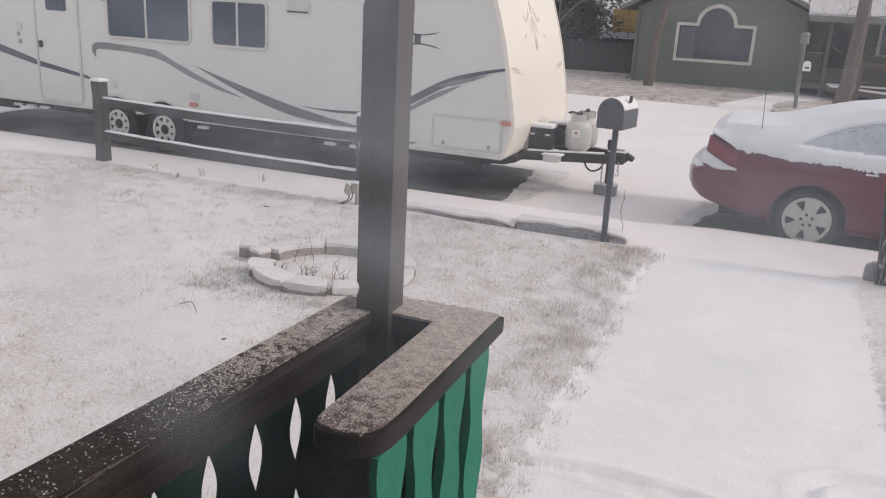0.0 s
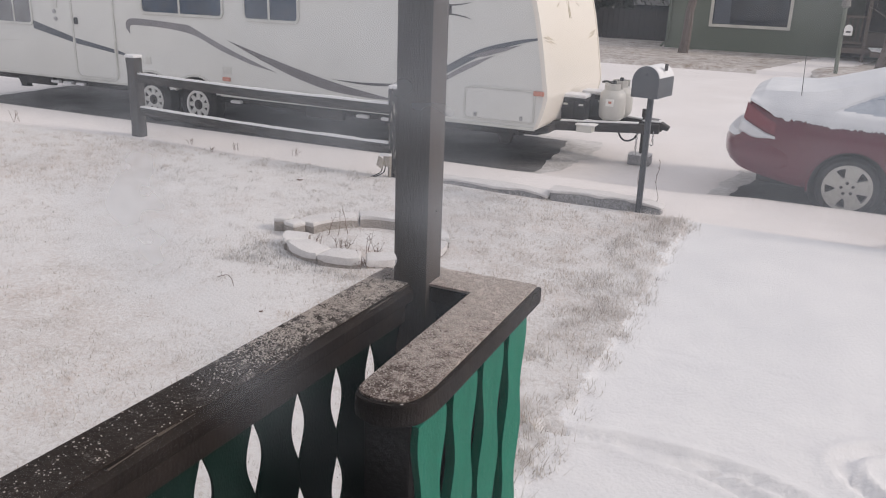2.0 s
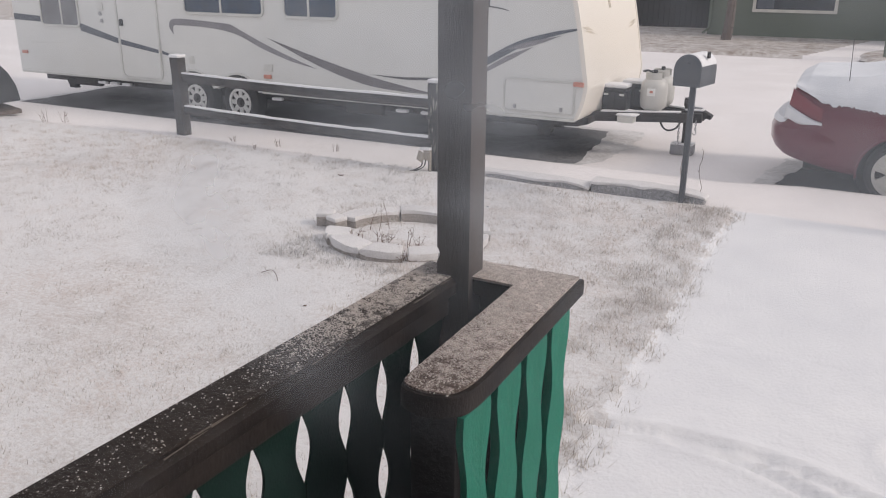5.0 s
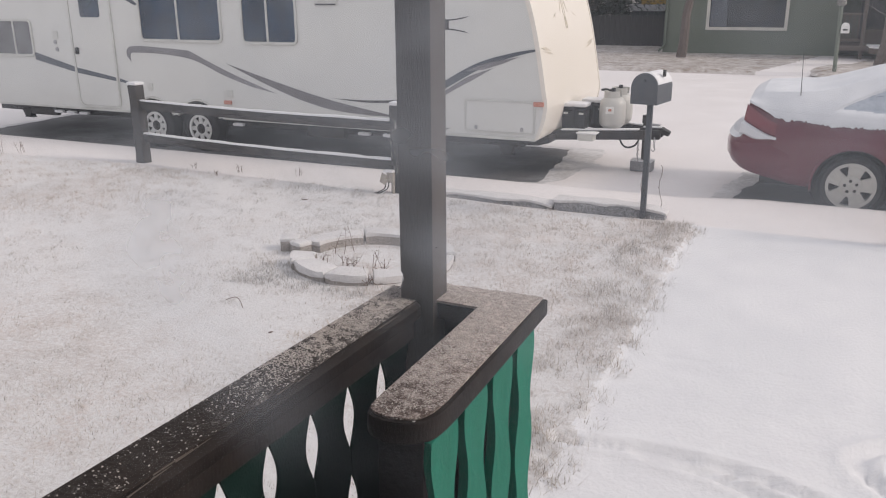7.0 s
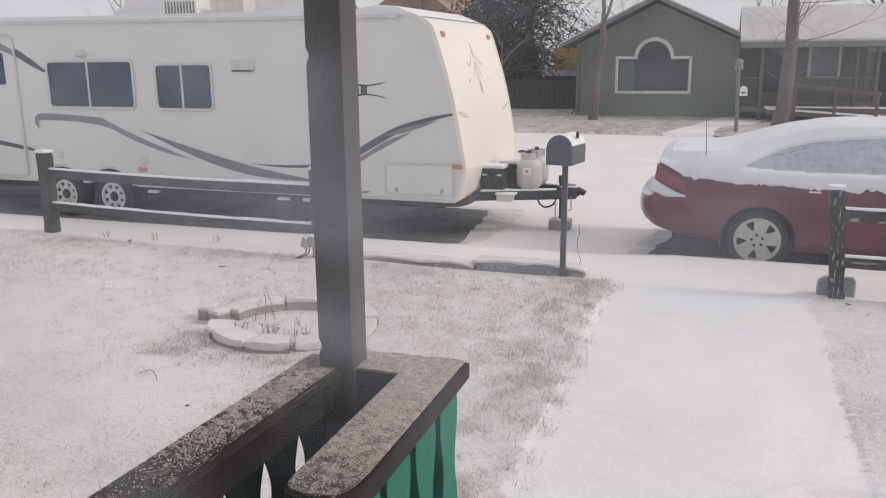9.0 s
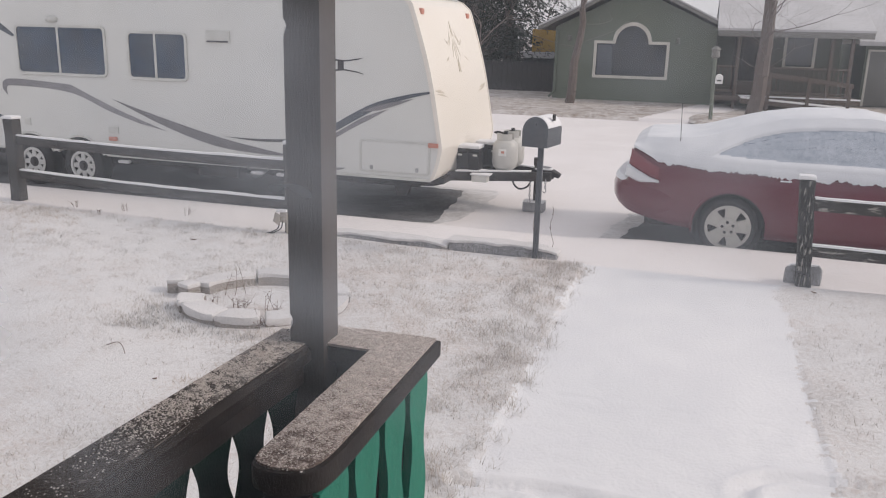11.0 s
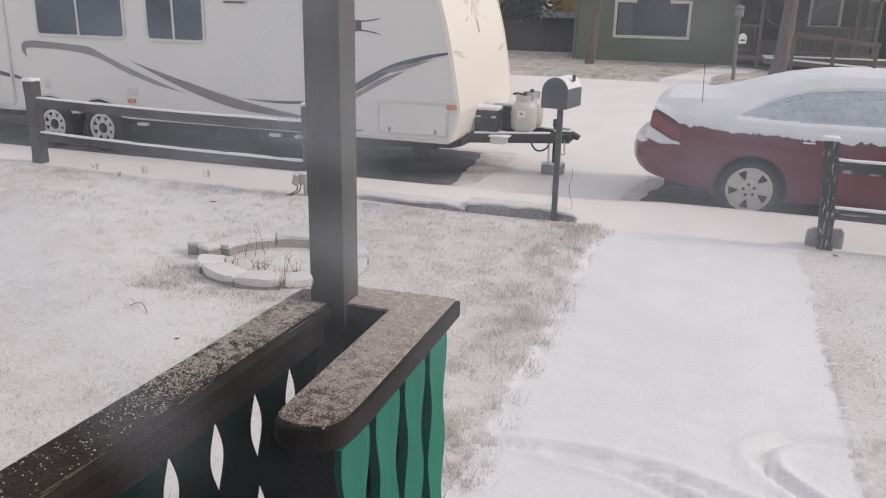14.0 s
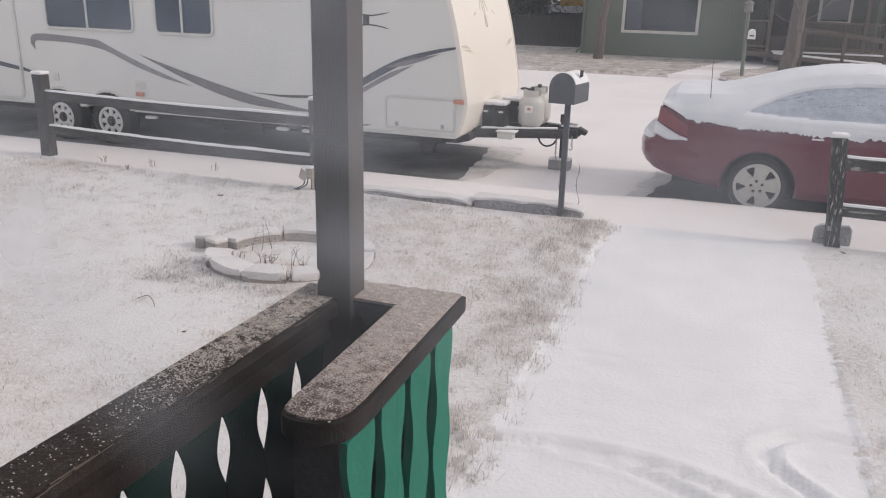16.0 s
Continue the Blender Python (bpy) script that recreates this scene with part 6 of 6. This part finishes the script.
            box(bm, x - 0.02, x + 0.02, 29.505, 29.545, 0.59, 1.33)
            part("baluster", bm, DECKWOOD, H, smooth=False)
            x += 0.14
    bm = bmesh.new()
    prism(bm, [(2.05, 1.08), (4.6, 0.82), (4.6, 0.96), (2.05, 1.24)], 28.55, 28.60, "y", 0.005)
    part("ramp_rail", bm, DECKWOOD, H)
    for x, h in ((2.1, 1.2), (3.3, 1.1), (4.5, 0.98)):
        bm = bmesh.new()
        box(bm, x - 0.05, x + 0.05, 28.52, 28.62, -0.1, h, 0.006)
        part("ramp_post", bm, DECKWOOD, H)
    bm = bmesh.new()
    prism(bm, [(1.3, 0.38), (5.2, 0.12), (5.2, 0.02), (1.3, 0.22)], 28.6, 29.42, "y", 0.005)
    rp = part("ramp", bm, DECKWOOD, H)
    bm = bmesh.new()
    prism(bm, [(1.3, 0.384), (5.2, 0.124), (5.2, 0.16), (1.3, 0.41)], 28.62, 29.40, "y", 0.01)
    part("ramp_snow", bm, SNOW, rp)
    bm = bmesh.new()
    box(bm, 1.2, 2.0, 29.75, 30.25, 0.40, 0.85, 0.02)
    b = thing("porch_bench", bm, DECKWOOD, A @ pose(0, 0.9, 0), "brown wooden bench on the shaded porch", "bench")


far_house()


def neighbour_buildings():
    g = thing("garage", None, None, A, "grey-green garage with a snowy roof and dark door", "garage")
    bm = bmesh.new()
    box(bm, 5.6, 11, 33.5, 40, -0.1, 2.2)
    part("garage_wall", bm, SIDING, g, smooth=False)
    bm = bmesh.new()
    prism(bm, [(33.1, 2.15), (36.8, 3.9), (40.4, 2.15), (40.4, 2.3), (36.8, 4.06), (33.1, 2.3)], 5.3, 11.3, "x")
    part("garage_roof", bm, ROOFSNOW, g, "snow-covered roof", smooth=False)
    bm = bmesh.new()
    box(bm, 5.75, 7.0, 33.44, 33.5, 0.0, 1.95, 0.01)
    part("garage_door", bm, HEAVE, g)
    bm = bmesh.new()
    frame_prism(bm, [(5.68, 0.0), (7.07, 0.0), (7.07, 2.02), (5.68, 2.02)], [(5.75, 0.0), (7.0, 0.0), (7.0, 1.95), (5.75, 1.95)], 33.42, 33.5)
    part("door_frame", bm, HTRIM, g)
    # house behind the trailer
    h = thing("white_roofed_house", None, None, A, "low house with a snow-covered roof behind the trailer", "house")
    bm = bmesh.new()
    box(bm, -27, -17, 30.5, 39, -0.1, 2.8)
    part("house_wall", bm, WALLPLAIN, h, smooth=False)
    bm = bmesh.new()
    prism(bm, [(29.9, 2.7), (34.8, 5.3), (39.6, 2.7), (39.6, 2.85), (34.8, 5.48), (29.9, 2.85)], -27.5, -16.8, "x")
    part("house_roof", bm, ROOFSNOW, h, "snow-covered roof", smooth=False)
    c = thing("swamp_cooler", None, None, A @ pose(-22.75, 31.6, 3.6), "white rooftop air cooler with louvred sides", "cooler")
    bm = bmesh.new()
    box(bm, -0.85, 0.85, -0.5, 0.6, -0.2, 1.1, 0.02)
    part("case", bm, SIGN, c)
    for i in range(10):
        x = -0.72 + i * 0.16
        bm = bmesh.new()
        box(bm, x - 0.035, x + 0.035, -0.53, -0.5, 0.15, 0.98, 0.004)
        part("louvre", bm, HEAVE, c)
    bm = bmesh.new()
    box(bm, -21.2, -19.8, 31.5, 32.5, 3.3, 4.75, 0.03)
    thing("roof_vent_box", bm, HTRIM, A, "cream box on the snowy roof", "vent")
    h2 = thing("tan_roofed_house", None, None, A, "house with a tan shingled gable partly under snow", "house")
    bm = bmesh.new()
    box(bm, -18.6, -13.2, 42, 48, -0.1, 3.2)
    part("house_wall", bm, WALLPLAIN, h2, smooth=False)
    bm = bmesh.new()
    prism(bm, [(-20.2, 3.1), (-16.0, 6.2), (-12.0, 3.1)], 41.5, 48.5, "y")
    part("house_roof", bm, ORANGE_ROOF, h2, smooth=False)
    # ochre shed and dark fence beside the green house
    s = thing("ochre_shed", None, None, A, "ochre-painted shed with pale boards", "shed")
    bm = bmesh.new()
    box(bm, -7.2, -6.0, 36, 39, 1.55, 2.5)
    part("upper_wall", bm, YELLOW, s, smooth=False)
    bm = bmesh.new()
    box(bm, -7.7, -5.9, 35.95, 39, 1.28, 1.549)
    part("pale_board", bm, ROOFSNOW, s, smooth=False)
    bm = bmesh.new()
    box(bm, -7.6, -6.0, 36, 39, -0.1, 1.279)
    part("lower_wall", bm, TARP, s, smooth=False)
    f = thing("board_fence", None, None, A, "dark board fence in the shade of a conifer", "fence")
    x = -15.0
    bm = bmesh.new()
    box(bm, -0.1, 0.1, 33.98, 34.02, -0.1, 1.15)
    base = mesh_of("board", bm, BLACK)
    while x < -5.6:
        p = new("board", base)
        p.parent = f
        p.matrix_basis = pose(x, 0, 0)
        x += 0.215
    # dark covered thing at the end of the lawn
    t = thing("covered_grill", None, None, A @ pose(-11.56, 7.6, 0), "black cover over a low object on a wooden rail", "cover")
    bm = bmesh.new()
    prism(bm, [(-0.55, 0.22), (0.30, 0.20), (0.24, 0.42), (0.10, 0.60), (-0.05, 0.70), (-0.55, 0.72)], -0.35, 0.35, "y", 0.04)
    part("cover", bm, TARP, t)
    bm = bmesh.new()
    prism(bm, [(-0.55, 0.12), (0.33, 0.02), (0.33, 0.08), (-0.55, 0.20)], -0.3, 0.3, "y", 0.01)
    part("base_board", bm, DECKWOOD, t)


neighbour_buildings()


# ---- lamp post with a small letter box across the street ----
def far_mailbox():
    m = thing("lamp_post_mailbox", None, None, A @ pose(0.36, 24.3, 0), "grey-green lamp post with a white letter box", "mailbox")
    bm = bmesh.new()
    tube(bm, (0, 0, -0.1), (-0.04, 0, 1.72), 0.055, 0.05, 10)
    part("post", bm, SIDING, m)
    bm = bmesh.new()
    lathe(bm, [(0.06, 1.70), (0.12, 1.74), (0.10, 1.92), (0.14, 1.94), (0.05, 2.02)], 8)
    for v in bm.verts:
        v.co.x -= 0.04
    part("lantern", bm, HEAVE, m)
    bm = bmesh.new()
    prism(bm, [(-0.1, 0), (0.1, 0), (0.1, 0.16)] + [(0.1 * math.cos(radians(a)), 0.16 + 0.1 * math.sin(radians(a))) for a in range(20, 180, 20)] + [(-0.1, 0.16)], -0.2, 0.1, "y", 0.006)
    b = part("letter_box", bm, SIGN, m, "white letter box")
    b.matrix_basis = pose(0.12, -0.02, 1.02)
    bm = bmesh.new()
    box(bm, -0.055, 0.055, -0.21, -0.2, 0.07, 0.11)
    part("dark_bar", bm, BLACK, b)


far_mailbox()
bm = bmesh.new()
lathe(bm, [(1.0, -0.05), (0.9, 0.03), (0.5, 0.05), (0.02, 0.06)], 30)
for v in bm.verts:
    v.co.x *= 0.75
    v.co.y *= 1.9
thing("tree_island", bm, FAR_LAWN, A @ pose(0.55, 25.4, -0.02, 0, 0, -12), "patch of dead grass and snow round the lamp post", "ground", kind="structure")


# ---- trees ----
def bare_tree(name, m, height, r0, seed, label, lean=(0.05, 0, 1), fork=0.35, material=BARK, levels=4, group="", spread=0.55, low_limbs=3):
    rnd = random.Random(seed)
    t = thing(name, None, None, m, label, "tree", group)
    trunk, crown = bmesh.new(), bmesh.new()

    def grow(bm, p, d, length, r, level):
        n = 4 if level else 7
        for s in range(n):
            k = 0.09 if level == 0 else 0.2
            d = (d + Vector((rnd.gauss(0, k), rnd.gauss(0, k), 0.03 if level == 0 else 0.06))).normalized()
            q = p + d * length / n
            r1 = r * (0.93 if level == 0 else 0.86)
            tube(bm, p, q, r, r1, 8 if level == 0 else (5 if level < 3 else 3), False)
            if level == 0 and low_limbs and s >= (4 if fork < 0.45 else 2):
                for _ in range(low_limbs):
                    side = Vector((rnd.gauss(0, 1), rnd.gauss(0, 1), rnd.uniform(-0.1, 0.5))).normalized()
                    grow(crown, p.lerp(q, rnd.random()), side, height * rnd.uniform(0.12, 0.25), r1 * 0.10, 2)
            if level and level < levels and s and rnd.random() < 0.6:
                side = Vector((rnd.gauss(0, 1), rnd.gauss(0, 1), rnd.gauss(0.25, 0.5))).normalized()
                grow(crown, q, (d * 0.5 + side * 0.8).normalized(), length * rnd.uniform(0.4, 0.7), r1 * 0.45, level + 1)
            p, r = q, r1
        if level < levels:
            for _ in range(3 if level < 2 else 2):
                side = Vector((rnd.gauss(0, 1), rnd.gauss(0, 1), rnd.gauss(0.1, 0.3))).normalized()
                grow(crown, p, (d + side * spread * 1.5).normalized(), length * rnd.uniform(0.55, 0.8), r * 0.62, level + 1)

    grow(trunk, Vector((0, 0, -0.1)), Vector(lean).normalized(), height * fork, r0, 0)
    part("trunk", trunk, material, t)
    c = part("crown", crown, material, t, "leafless twigs", smooth=False)
    return t


bare_tree("street_tree", A @ pose(-4.29, 28.5, 0), 9, 0.17, 3, "bare grey-brown tree on the lawn of the green house", (0.09, 0, 1), 0.37, BARK, 5, low_limbs=2, spread=0.3)
bare_tree("street_tree", A @ pose(1.62, 27.1, 0), 9, 0.25, 14, "stout bare grey tree in front of the porch", (0.055, 0, 1), 0.50, BARK, 5, low_limbs=4)
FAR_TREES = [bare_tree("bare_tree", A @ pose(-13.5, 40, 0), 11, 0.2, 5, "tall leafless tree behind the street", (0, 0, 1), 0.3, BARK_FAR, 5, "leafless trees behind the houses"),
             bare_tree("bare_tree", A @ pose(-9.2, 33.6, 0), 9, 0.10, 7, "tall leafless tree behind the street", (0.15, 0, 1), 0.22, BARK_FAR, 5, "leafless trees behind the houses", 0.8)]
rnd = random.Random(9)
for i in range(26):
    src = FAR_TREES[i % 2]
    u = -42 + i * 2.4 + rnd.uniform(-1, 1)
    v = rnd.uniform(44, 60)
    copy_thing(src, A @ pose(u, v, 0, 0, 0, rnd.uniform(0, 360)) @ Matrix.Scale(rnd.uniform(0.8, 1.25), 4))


def conifer(m, height, radius, seed, label):
    rnd = random.Random(seed)
    t = thing("conifer_tree", None, None, m, label, "tree")
    bm = bmesh.new()
    tube(bm, (0, 0, -0.1), (0, 0, height * 0.95), 0.22, 0.03, 8)
    part("trunk", bm, BARK, t)
    verts, faces = [], []
    for _ in range(2600):
        z = height * (rnd.random() ** 1.25) * 0.97 + 0.15
        reach = radius * (1 - z / height) ** 0.75 * rnd.uniform(0.55, 1.12)
        an = rnd.uniform(0, 6.283)
        out = Vector((math.cos(an), math.sin(an), 0))
        for s in range(9):
            f = (s + rnd.random()) / 9
            base = out * reach * f + Vector((0, 0, z - 0.35 * reach * f * f))
            for _ in range(2):
                d = (out * rnd.uniform(0.1, 1) + Vector((rnd.gauss(0, 0.6), rnd.gauss(0, 0.6), rnd.gauss(-0.35, 0.3)))).normalized() * rnd.uniform(0.1, 0.3)
                w = d.cross(Vector((rnd.gauss(0, 1), rnd.gauss(0, 1), 1))).normalized() * rnd.uniform(0.015, 0.045)
                k = len(verts)
                verts += [tuple(base - w), tuple(base + w), tuple(base + d)]
                faces.append((k, k + 1, k + 2))
    me = bpy.data.meshes.new("crown")
    me.from_pydata(verts, [], faces)
    me.materials.append(NEEDLES)
    c = new("crown", me)
    c.parent = t


conifer(A @ pose(-8.5, 37.0, 0), 15, 3.6, 1, "dark dense conifer behind the green house")
conifer(A @ pose(-11.0, 39.5, 0), 15, 3.2, 2, "dark conifer among bare trees")
